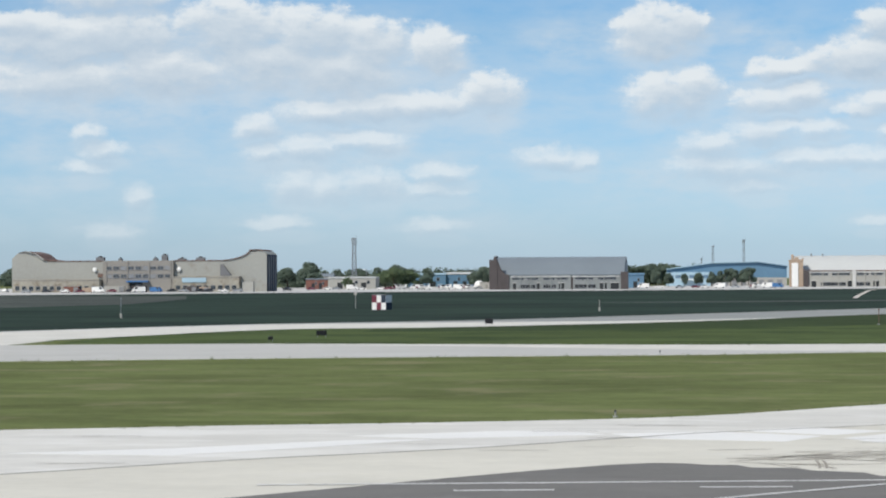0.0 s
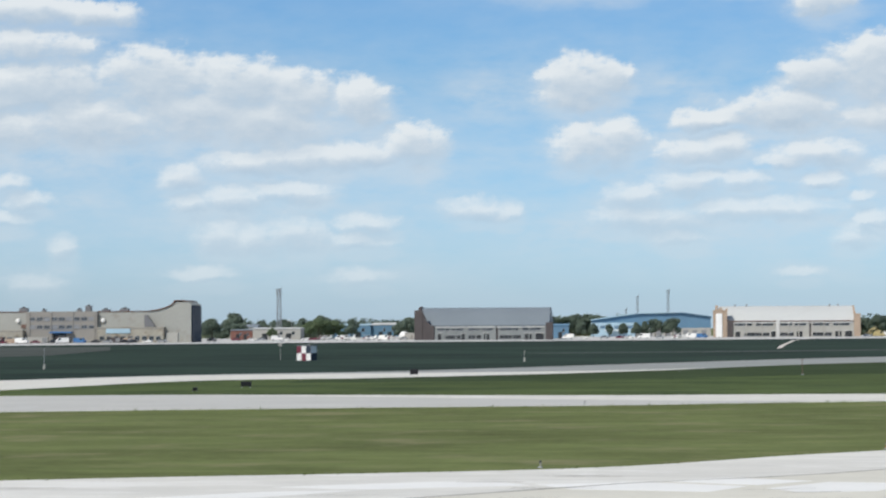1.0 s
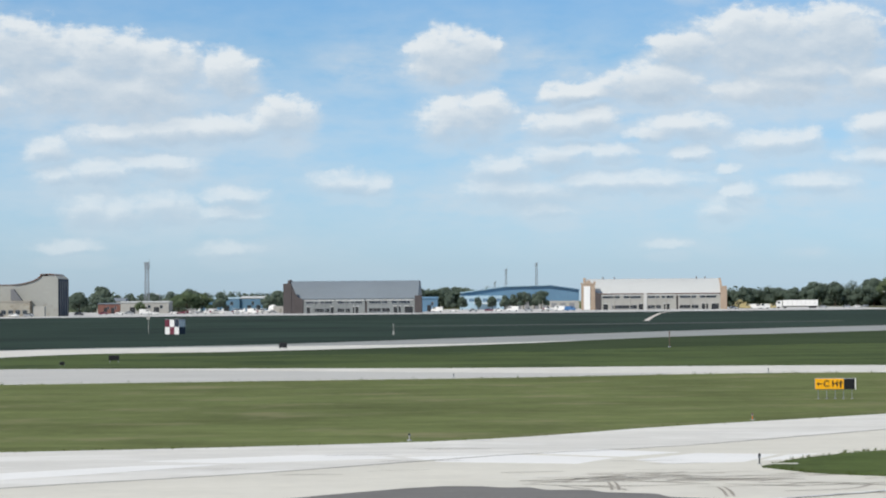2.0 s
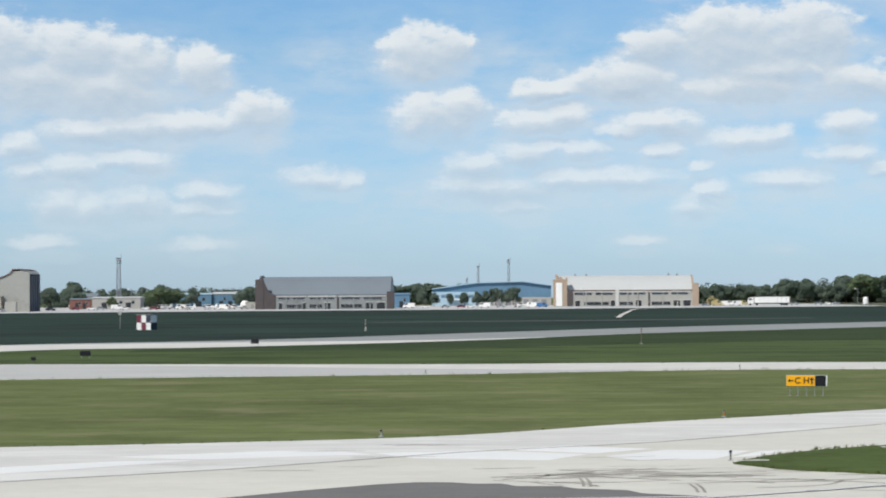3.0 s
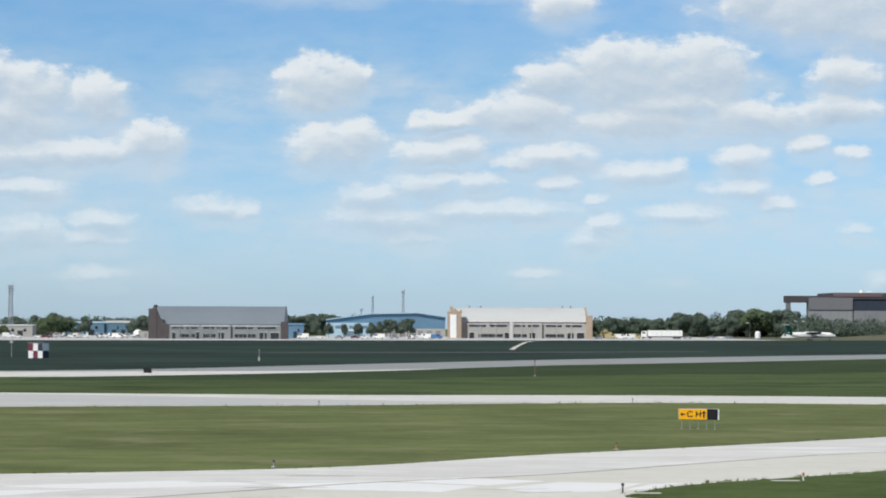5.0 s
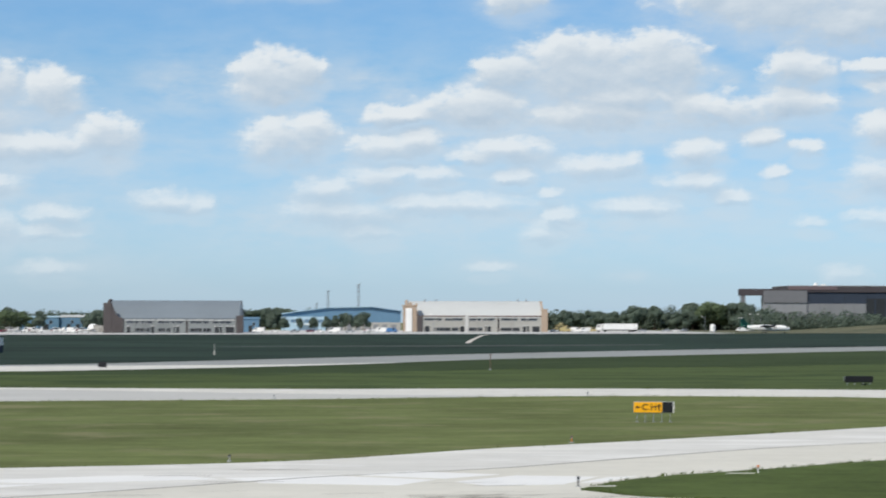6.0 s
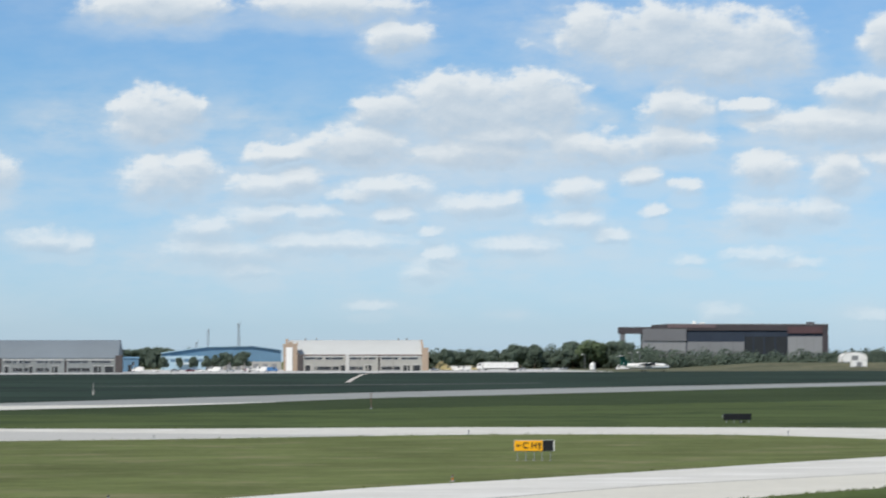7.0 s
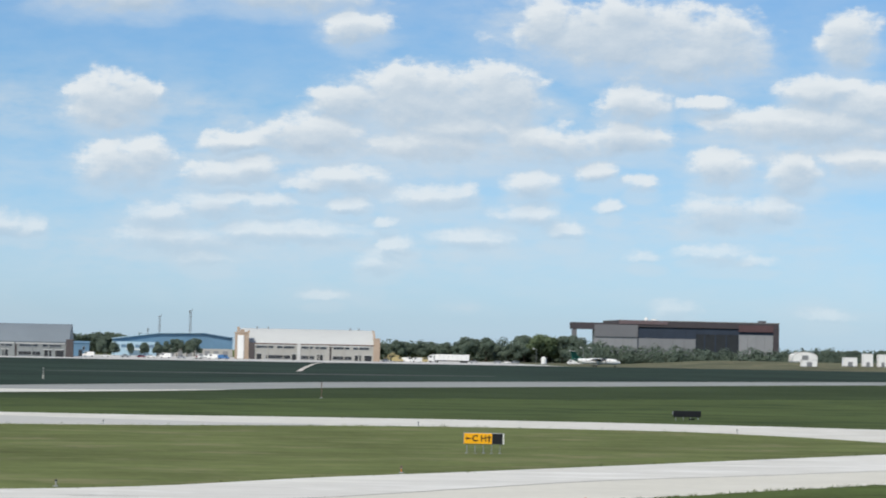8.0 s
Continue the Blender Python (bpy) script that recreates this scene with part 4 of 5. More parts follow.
def open_hangar():
    """The big modern hangar half behind bushes: brown fascia, navy and grey sheets, an open frame at one end."""
    ob = thing("hangar", 292.9, 1700, 0, "large modern hangar with rust-brown fascia and grey panels", "hangar", "hangars on the airfield")
    ob.matrix_world = pose(292.9, 1700, 0) @ Matrix.Diagonal((1.036, 1, 1.045, 1))
    part("column", box(0, 3.0, 0, 2.4, 0, 22.29, 0.1), PANEL_DIM, ob, "grey steel column")
    part("fascia", box(-0.3, 31.3, -0.4, 9, 22.3, 26.7, 0.15), RUST, ob)
    part("wall", box(14.8, 44, 0.4, 8, 0, 22.29), PANEL_GREY, ob)
    part("wall_band", box(14.8, 44, -0.5, 0.39, 17.6, 25.6), PANEL_DIM, ob, "grey sheet band")
    part("pale_band", box(14.9, 43.9, 0.25, 0.39, 11.0, 17.4), PANEL_LIGHT, ob, "pale sheet band")
    for k in range(5):
        part("cladding_rib", box(17.6 + 5.6 * k, 17.8 + 5.6 * k, 0.05, 0.24, 11, 17.4), PANEL_GREY, ob)
    part("hall", box(44.05, 139, 0.5, 60, 0, 27.8, 0.1), NAVY, ob, "navy sheet hall")
    part("fascia", box(31.4, 140, -0.4, 61, 24.4, 28.4, 0.2), RUST, ob)
    part("fascia_lip", box(31.3, 64, -0.8, -0.41, 26.2, 28.5), LIP_ROSE, ob, "faded rose fascia strip")
    part("roof_edge", box(31.3, 140.2, -0.6, 61.2, 28.404, 28.9), PANEL_LIGHT, ob, "pale metal roof edge")
    part("rust_stain_panel", box(112.4, 136, -0.62, -0.41, 22.6, 27.0), RUST_RED, ob, "weathered red-brown panel")
    part("door_leaf", box(44.7, 83.3, 0.1, 0.49, 3, 17.0, 0.1), PANEL_GREY, ob, "grey sliding door leaf")
    for k in range(4):
        part("door_rib", box(52.2 + 7.7 * k, 52.5 + 7.7 * k, -0.02, 0.09, 3.2, 16.8), PANEL_DIM, ob)
    part("doorway", box(83.6, 112.2, 0.3, 0.49, 3, 20.5), DARK, ob, "dark open doorway")
    for k in range(3):
        part("inner_column", box(89 + k * 7.4, 89.7 + k * 7.4, 0.0, 0.29, 3, 20.0), NAVY, ob)
    part("door_leaf", box(112.7, 136, -0.2, 0.29, 3, 20.5, 0.1), PANEL_LIGHT, ob, "pale grey sliding door leaf")
    for k in range(3):
        part("door_rib", box(118.4 + 5.8 * k, 118.7 + 5.8 * k, -0.33, -0.21, 3.2, 20.3), PANEL_GREY, ob)
    part("column", box(136.2, 140, -0.3, 3, 0, 24.39, 0.1), RUST, ob)
    for k in range(9):
        part("cladding_rib", box(46 + 7.6 * k, 46.25 + 7.6 * k, 0.3, 0.49, 17.2, 24.3), NAVY, ob)
    part("roof_vent", add_tube(bmesh.new(), (52, 12, 28.9), (52, 12, 30.8), 1.4, 1.0, 12), WHITE, ob, "white roof vent")
    part("roof_vent", box(55.5, 58.5, 10, 13, 28.9, 29.9, 0.1), WHITE, ob, "white roof vent")
    part("roof_unit", box(128, 133, 8, 12, 28.9, 30.2, 0.1), RUST, ob, "brown roof unit")
    return ob


open_hangar()


# ---- works and sheds between the hangars ----
def works():
    ob = thing("factory_hall", -17, 1500, 0, "long blue sheet-metal works with pale blue roof", "factory")
    part("hall", prism([(0, 0), (0, 9.6), (27, 13.3), (52, 13.9), (71, 11.2), (71, 0)], "y", 6, 50), WALL_BLUE, ob)
    part("roof", prism([(-0.5, 9.7), (-0.5, 10.2), (27, 14.0), (53, 14.3), (53, 13.95), (27, 13.4)], "y", 4.5, 51), ROOF_BLUE, ob)
    part("roof", prism([(53.05, 13.9), (53.05, 14.3), (71.5, 11.7), (71.5, 11.3)], "y", 4.5, 51), WALL_BLUE, ob)
    part("front_range", box(-0.3, 26, 0, 5.99, 0, 8.2, 0.1), ROOF_BLUE, ob, "pale blue front range")
    part("front_range", box(26.05, 71, 2, 5.99, 0, 4.8, 0.1), WALL_PALE, ob, "pale loading range")
    for k in range(6):
        window(ob, "window", 1.2 + k * 4.1, 3.9 + k * 4.1, 4.8, 6.4, -0.03, WALL_BLUE, 1)
    for k in range(8):
        part("loading_door", box(28 + k * 5.3, 31 + k * 5.3, 1.85, 2.02, 0, 3.6), PANEL_GREY, ob)
    part("canopy", box(8, 20, -3, -0.01, 3.4, 3.9, 0.05), WHITE, ob, "white canopy")
    return ob


works()


def shed(x, y, w, d, h, wall, roof, label, doors=2, pitch=1.0, name="shed"):
    ob = thing(name, x, y, 0, label, "building")
    part("wall", box(0, w, 0, d, 0, h), wall, ob)
    part("roof", prism([(-0.4, h + 0.01), (-0.4, h + 0.3), (d / 2, h + pitch + 0.3), (d + 0.4, h + 0.3), (d + 0.4, h + 0.01)], "x", -0.3, w + 0.3), roof, ob)
    step = w / (doors + 1)
    for k in range(doors):
        c = step * (k + 1)
        part("door", box(c - step * 0.22, c + step * 0.22, -0.12, 0.01, 0, min(3.4, h * 0.65)), DARK, ob)
        window(ob, "window", c + step * 0.28, c + step * 0.5, h * 0.5, h * 0.75, -0.03, GLASS, 0)
    return ob


shed(-203, 1302, 11.5, 14, 5.0, BRICK_RED, ROOF_GREY, "low red brick shed", 2, 0.4)
shed(-191, 1300, 25, 16, 5.7, WALL_PALE, ROOF_PALE, "low pale workshop with dark doorway", 3, 0.5)
shed(-179, 1560, 24, 30, 7.4, WALL_BLUE, ROOF_BLUE, "blue sheet-metal store with pale roof", 2, 0.8)
shed(-154.8, 1562, 17, 30, 7.6, WALL_BLUE, ROOF_PALE, "blue sheet-metal store with white roof", 2, 1.2)
shed(-35, 1290, 8.6, 12, 6.6, WALL_BLUE, WALL_BLUE, "blue sheet-metal hut beside the grey-roofed hangar", 1, 0.8)
shed(-222, 1420, 16, 12, 6.5, WALL_PALE, ROOF_GREY, "pale house among trees", 2, 1.6)


# ---- masts ----
def lattice_mast(x, y, h, half, label, arms=0):
    ob = thing("lattice_mast", x, y, 0, label, "mast", "masts on the skyline")
    top = half * 0.6
    for sx, sy in ((-1, -1), (1, -1), (1, 1), (-1, 1)):
        part("leg", tube((sx * half, sy * half, 0), (sx * top, sy * top, h), 0.16, 0.12, 6), MAST, ob)
    n = max(6, int(h / 2.2))
    for i in range(n):
        z0, z1 = h * i / n, h * (i + 1) / n
        a, b = half + (top - half) * i / n, half + (top - half) * (i + 1) / n
        for s in (-1, 1):
            part("brace", tube((-a, s * a, z0), (b, s * b, z1), 0.085, 0.085, 5), MAST, ob)
            part("brace", tube((a, s * a, z0), (-b, s * b, z1), 0.085, 0.085, 5), MAST, ob)
            part("brace", tube((-b, s * b, z1), (b, s * b, z1), 0.085, 0.085, 5), MAST, ob)
    for k in range(arms):
        z = h - 0.6 - k * 1.4
        a = part("antenna_arm", box(-half * 1.2, half * 1.2, -0.15, 0.15, z, z + 0.4, 0.05), PANEL_GREY, ob)
        part("antenna", tube((half * 1.1 * (-1) ** k, 0, z + 0.4), (half * 1.1 * (-1) ** k, 0, z + 2.2), 0.09), MAST, a)
    return ob


lattice_mast(-190.8, 1400, 28.2, 1.35, "grey steel lattice tower with antennas", 3)
lattice_mast(32.4, 1700, 30.2, 0.9, "tall thin grey steel mast", 2)
lattice_mast(11.8, 1700, 26, 0.8, "thin grey steel mast", 1)
lattice_mast(4.1, 1700, 17.5, 0.6, "short thin grey steel mast", 1)


# ---- trees ----
def leaf_cloud(seed, lobes, count, size):
    """Many small leaf tufts over and in a set of lobes (centre, radii): uneven outline with gaps."""
    r = random.Random(seed)
    verts, faces = [], []
    for _ in range(count):
        c, rad = lobes[r.randrange(len(lobes))]
        u = Vector((r.gauss(0, 1), r.gauss(0, 1), r.gauss(0, 1))).normalized() * (r.random() ** 0.18) * r.uniform(0.84, 1.10)
        p = Vector(c) + Vector((u.x * rad[0], u.y * rad[1], u.z * rad[2]))
        a = (u.normalized() + 0.45 * Vector((r.gauss(0, 1), r.gauss(0, 1), r.gauss(0, 1)))).normalized()
        b = a.orthogonal().normalized()
        s = size * r.uniform(0.55, 1.3)
        c2 = a.cross(b)
        base = len(verts)
        verts += [p + b * s, p + c2 * s * 0.7, p - b * s * 0.9 + a * s * 0.1, p - c2 * s * 0.75, p + a * s * 0.28]
        faces += [(base, base + 1, base + 4), (base + 1, base + 2, base + 4), (base + 2, base + 3, base + 4), (base + 3, base, base + 4)]
    me = bpy.data.meshes.new("crown")
    me.from_pydata(verts, [], faces)
    return me


def make_tree(seed, h, spread, leaf, label, low=0.18):
    r = random.Random(seed)
    ob = thing("tree", 0, -800, 0, label, "tree", "trees behind the airfield")
    t = bmesh.new()
    add_tube(t, (0, 0, -0.2), (0.1, 0, h * 0.35), h * 0.028, h * 0.02)
    add_tube(t, (0.1, 0, h * 0.35), (0, 0.1, h * 0.8), h * 0.02, h * 0.006)
    lobes = []
    for k in range(9):
        a, z = 2 * math.pi * k / 9 + r.uniform(-0.3, 0.3), h * r.uniform(low + 0.12, 0.82)
        d = spread * r.uniform(0.35, 0.72) * (1.15 - 0.6 * abs(z / h - 0.5))
        tip = (d * math.cos(a), d * math.sin(a), z)
        add_tube(t, (0.05, 0, z * 0.62), tip, h * 0.010, h * 0.003, 5)
        lobes.append((tip, (spread * r.uniform(0.32, 0.5), spread * r.uniform(0.32, 0.5), h * r.uniform(0.12, 0.19))))
    lobes.append(((0, 0, h * 0.82), (spread * 0.5, spread * 0.5, h * 0.17)))
    lobes.append(((0, 0, h * 0.5), (spread * 0.75, spread * 0.75, h * 0.25)))
    part("trunk", t, BARK, ob)
    me = leaf_cloud(seed, lobes, 4200, 0.034 * h)
    me.materials.append(leaf)
    crown = new("crown", me)
    crown.parent = ob
    return ob


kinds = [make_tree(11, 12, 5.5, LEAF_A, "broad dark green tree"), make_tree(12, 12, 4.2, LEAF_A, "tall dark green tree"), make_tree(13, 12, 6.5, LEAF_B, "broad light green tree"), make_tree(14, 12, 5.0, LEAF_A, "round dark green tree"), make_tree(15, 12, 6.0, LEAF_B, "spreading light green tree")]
r = random.Random(5)


def plant(k, x, y, h, wide=1.0):
    s = h / 12
    return copy_thing(kinds[k], pose(x, y, 0, 0, 0, r.uniform(0, 360)) @ Matrix.Diagonal((s * wide, s * wide, s, 1)))


# between the long hangar and the grey-roofed one
for k, x, y, h, w in ((0, -232, 1420, 12, 1.2), (3, -218, 1400, 10, 1.1), (1, -226, 1460, 15.5, 1.3), (0, -210, 1380, 9, 1.2), (3, -206, 1440, 11, 1.1), (1, -196, 1460, 11.5, 1.2), (3, -184, 1450, 12, 1.1),
                      (2, -160, 1330, 11.5, 1.15), (4, -153, 1340, 10.5, 1.1), (2, -167, 1350, 10, 1.0), (1, -172, 1440, 13.5, 1.3), (3, -150, 1400, 11, 1.0), (0, -112, 1330, 11, 1.0), (1, -105, 1320, 12.5, 1.0), (3, -118, 1340, 9, 1.0), (1, -130, 1680, 16, 1.3), (0, -142, 1690, 13, 1.2), (0, -336, 1220, 12, 1.2), (3, -346, 1210, 11, 1.2), (3, -326, 1230, 9, 1.2), (4, -178, 1280, 6.5, 0.9)):
    plant(k, x, y, h, w)
# before the blue works
for k, x, y, h in ((0, -22, 1400, 9), (3, -15, 1410, 8), (1, -6, 1420, 7.5), (0, 2, 1430, 8), (3, 9, 1430, 8.5), (3, 14, 1440, 9), (0, 20, 1440, 10.5), (3, 26, 1440, 9), (0, 30, 1440, 11)):
    plant(k, x, y, h, 0.9)
# wood behind the pale-roofed hangar and round to the modern one
for i in range(34):
    x = 138 + i * 4.9
    h = 11.8 + 0.8 * math.sin(i * 1.7) + (3.6 if 13 <= i <= 17 else 0) + (5.6 if 21 <= i <= 27 else 0) + r.uniform(-0.8, 0.8)
    plant(r.choice((0, 0, 1, 3, 3)) if not 22 <= i <= 26 else r.choice((2, 4, 0)), x, 1590 + r.uniform(-30, 20), h, 1.05)
for i in range(14):
    plant(r.choice((0, 1, 3)), 440 + i * 7.5 + r.uniform(-2, 2), 1560 + r.uniform(-25, 25), 11.5 + r.uniform(-1.2, 1.4), 1.1)
for i in range(16):
    plant(r.choice((0, 1, 3)), -62 + i * 5.0 + r.uniform(-2, 2), 1660 + r.uniform(-20, 20), 14 + 1.2 * math.sin(i) - 0.06 * i, 1.2)
for ob in kinds:
    ob.matrix_world = pose(-360 - 12 * kinds.index(ob), 1240 + 7 * kinds.index(ob), 0)


def thicket(name, x0, x1, y0, y1, h, count, size, seed, leaf, label, category="bushes"):
    """A belt of bushes or far woodland: nobody could count it."""
    q = random.Random(seed)
    lobes = []
    n = int((x1 - x0) / 5) + 3
    for k in range(n):
        x = x0 + (x1 - x0) * k / (n - 1) + q.uniform(-1.5, 1.5)
        hh = h * (0.72 + 0.5 * (0.5 + 0.5 * noise.noise((x * 0.03, seed, 0.0))) + q.uniform(-0.12, 0.12))
        y = q.uniform(y0, y1)
        lobes.append(((x, y, hh * 0.5), (5.5, 4.0, hh * 0.52)))
        lobes.append(((x + 2, y - 2, hh * 0.3), (5.0, 3.5, hh * 0.34)))
    me = leaf_cloud(seed, lobes, count, size)
    me.materials.append(leaf)
    ob = new(name, me)
    return tagged(ob, label, category, kind="stuff")


thicket("bushes", 262, 446, 1500, 1520, 11.5, 30000, 0.62, 3, LEAF_A, "dense dark green bushes before the modern hangar")
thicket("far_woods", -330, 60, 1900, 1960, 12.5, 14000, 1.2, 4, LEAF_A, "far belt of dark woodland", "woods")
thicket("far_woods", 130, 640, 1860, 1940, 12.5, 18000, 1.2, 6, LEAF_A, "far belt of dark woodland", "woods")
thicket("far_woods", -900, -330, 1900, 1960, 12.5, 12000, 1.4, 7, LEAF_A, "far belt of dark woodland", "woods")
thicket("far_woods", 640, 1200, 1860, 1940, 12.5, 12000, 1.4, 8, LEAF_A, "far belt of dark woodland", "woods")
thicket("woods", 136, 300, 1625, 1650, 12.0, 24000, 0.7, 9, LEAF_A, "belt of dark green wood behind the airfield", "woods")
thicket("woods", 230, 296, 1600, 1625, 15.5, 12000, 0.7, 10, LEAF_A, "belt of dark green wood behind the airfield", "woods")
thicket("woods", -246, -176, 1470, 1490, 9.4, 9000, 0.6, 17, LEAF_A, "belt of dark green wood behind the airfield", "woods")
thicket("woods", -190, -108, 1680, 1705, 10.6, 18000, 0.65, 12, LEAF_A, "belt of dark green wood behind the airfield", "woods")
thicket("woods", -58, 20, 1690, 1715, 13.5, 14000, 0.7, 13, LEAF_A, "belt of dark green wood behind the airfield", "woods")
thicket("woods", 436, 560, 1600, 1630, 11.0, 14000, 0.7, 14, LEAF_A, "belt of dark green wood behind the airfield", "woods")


# ---- signs, lights and posts on the airfield ----
def text_mesh(body, size, depth):
    cu = bpy.data.curves.new("legend", "FONT")
    cu.body, cu.size, cu.extrude, cu.align_x, cu.align_y = body, size, depth, "CENTER", "CENTER"
    cu.offset = size * 0.02
    tmp = bpy.data.objects.new("legend", cu)
    me = bpy.data.meshes.new_from_object(tmp)
    bpy.data.objects.remove(tmp)
    return me


def legend(body, x, z, y, size, parent, mat):
    me = text_mesh(body, size, 0.006)
    me.materials.clear()
    me.materials.append(mat)
    ob = new("legend", me)
    ob.parent = parent
    ob.matrix_basis = pose(x, y, z, 90, 0, 0)
    return ob


def arrow(parent, x, z, y, size, up, mat):
    s = size / 2
    pts = [(-s, 0), (-0.2 * s, 0.75 * s), (-0.2 * s, 0.22 * s), (s, 0.22 * s), (s, -0.22 * s), (-0.2 * s, -0.22 * s), (-0.2 * s, -0.75 * s)]
    if up:
        pts = [(-b, -a) for a, b in pts]
    return part("arrow", prism([(x + a, z + b) for a, b in pts], "y", y - 0.006, y + 0.004), mat, parent)


def taxi_sign():
    ob = thing("taxiway_sign", 22.45, 163.7, 0.0, "yellow and black taxiway direction sign on thin legs", "sign", "signs on the airfield", -6)
    part("case", box(-1.33, 1.33, -0.09, 0.09, 0.60, 1.34, 0.03), STEEL, ob, "grey metal sign case")
    part("yellow_panel", box(-1.30, 0.54, -0.115, -0.092, 0.63, 1.31, 0.01), YELLOW, ob, "bright yellow panel")
    part("black_panel", box(0.56, 1.24, -0.115, -0.092, 0.63, 1.31, 0.01), BLACK, ob, "plain black panel")
    part("edge_strip", box(1.25, 1.32, -0.12, -0.092, 0.63, 1.31), WHITE, ob)
    arrow(ob, -1.03, 0.97, -0.118, 0.34, False, BLACK)
    legend("C", -0.58, 0.965, -0.118, 0.56, ob, BLACK)
    legend("H", -0.02, 0.965, -0.118, 0.56, ob, BLACK)
    arrow(ob, 0.34, 0.97, -0.118, 0.46, True, BLACK)
    for k in range(5):
        x = -1.1 + k * 0.54
        leg = part("leg", tube((x, 0, 0), (x, 0, 0.62), 0.024, None, 8), STEEL, ob)
        part("foot_plate", box(x - 0.1, x + 0.1, -0.1, 0.1, 0.0, 0.03), STEEL, leg)


taxi_sign()


def back_sign(x, y, w, h, lift, label, rz=0.0):
    ob = thing("sign_back", x, y, 0, label, "sign", "signs on the airfield", rz)
    part("case", box(-w / 2, w / 2, -0.1, 0.1, lift, lift + h, 0.04), BLACK, ob)
    n = 4 if w > 2 else 2
    for k in range(n):
        xx = -w * 0.4 + w * 0.8 * k / (n - 1)
        part("leg", tube((xx, 0, -0.02), (xx, 0, lift + 0.02), 0.035, None, 8), STEEL, ob)
    part("rib", box(-w / 2 + 0.08, w / 2 - 0.08, -0.125, -0.102, lift + h * 0.45, lift + h * 0.52), RUBBER, ob)
    if w > 2:
        part("end_cap", box(-w / 2 - 0.06, -w / 2, -0.08, 0.08, lift + 0.25, lift + h - 0.1), STEEL, ob)
        part("junction_box", box(0.3, 0.9, 0.2, 0.5, 0.0, 0.16, 0.02), BLACK, ob)
    return ob


back_sign(56.2, 255.5, 2.95, 0.66, 0.30, "wide black back of a taxiway sign in grass")
back_sign(-41.0, 274, 1.15, 0.55, 0.22, "small black back of a taxiway sign")
back_sign(-28.0, 341, 1.1, 0.70, 0.18, "small black back of a runway sign")
back_sign(-44.3, 260, 0.5, 0.36, 0.10, "tiny dark box beside the taxiway")


def edge_light(x, y, h, mat, cap, label):
    ob = thing("edge_light", x, y, 0.0, label, "airfield light", "edge lights along the taxiway")
    part("stake", tube((0, 0, -0.02), (0, 0, h * 0.62), 0.03, 0.03, 8), mat, ob)
    part("collar", tube((0, 0, h * 0.6), (0, 0, h * 0.72), 0.055, 0.055, 10), STEEL, ob)
    lens = bmesh.new()
    bmesh.ops.create_uvsphere(lens, u_segments=10, v_segments=8, radius=0.06, matrix=pose(0, 0, h * 0.84) @ Matrix.Diagonal((1, 1, h * 0.16 / 0.06, 1)))
    part("lens", lens, cap, ob)
    part("base", tube((0, 0, -0.02), (0, 0, 0.05), 0.14, 0.12, 12), STEEL, ob)
    return ob


edge_light(-3.8, 118.8, 0.34, WALL_PALE, DARK_PAINT, "small pale edge light beside the taxiway")
edge_light(14.2, 136.3, 0.40, ORANGE, ROOF_BROWN, "small orange-brown edge light beside the taxiway")
edge_light(10.7, 100.2, 0.46, DARK_PAINT, DARK_PAINT, "small dark edge light at the grass tip")
edge_light(19.4, 108.3, 0.42, WHITE, ORANGE, "small edge light with an orange cap")
edge_light(51.2, 212.6, 0.42, STEEL, DARK_PAINT, "small dark edge light beside the taxiway")
edge_light(-3.0, 211.6, 0.36, STEEL, DARK_PAINT, "small dark edge light beside the taxiway")
edge_light(24.3, 219.6, 0.42, STEEL, DARK_PAINT, "small dark edge light beside the taxiway")


def marker_post(x, y, h, mat, label, foot=None):
    ob = thing("marker_post", x, y, 0, label, "post", "posts in the far grass")
    part("pole", tube((0, 0, -0.05), (0, 0, h), 0.05, 0.045, 8), mat, ob)
    part("head", box(-0.09, 0.09, -0.08, 0.08, h - 0.02, h + 0.2, 0.02), mat, ob)
    part("footing", box(-0.17, 0.17, -0.17, 0.17, -0.02, 0.75 if foot else 0.12, 0.03), foot or STEEL, ob)
    return ob


marker_post(-94.3, 407, 3.1, STEEL, "thin grey post with a pale foot", WALL_PALE)
marker_post(-17.8, 468, 1.9, WALL_PALE, "short pale post in dark grass", WALL_PALE)
marker_post(24.0, 335, 1.9, ROOF_BROWN, "thin rusty brown post in grass")


def glide_antenna():
    ob = thing("antenna", -70.6, 520, 0, "pale antenna pole with a small cabinet", "antenna")
    part("pole", tube((0, 0, -0.05), (0, 0, 3.6), 0.06, 0.05, 8), WALL_PALE, ob)
    part("cabinet", box(-0.4, 0.3, -0.15, 0.15, 2.8, 3.3, 0.04), WALL_PALE, ob)
    part("cross_arm", box(-0.6, 0.6, -0.04, 0.04, 3.605, 3.67), STEEL, ob)


glide_antenna()


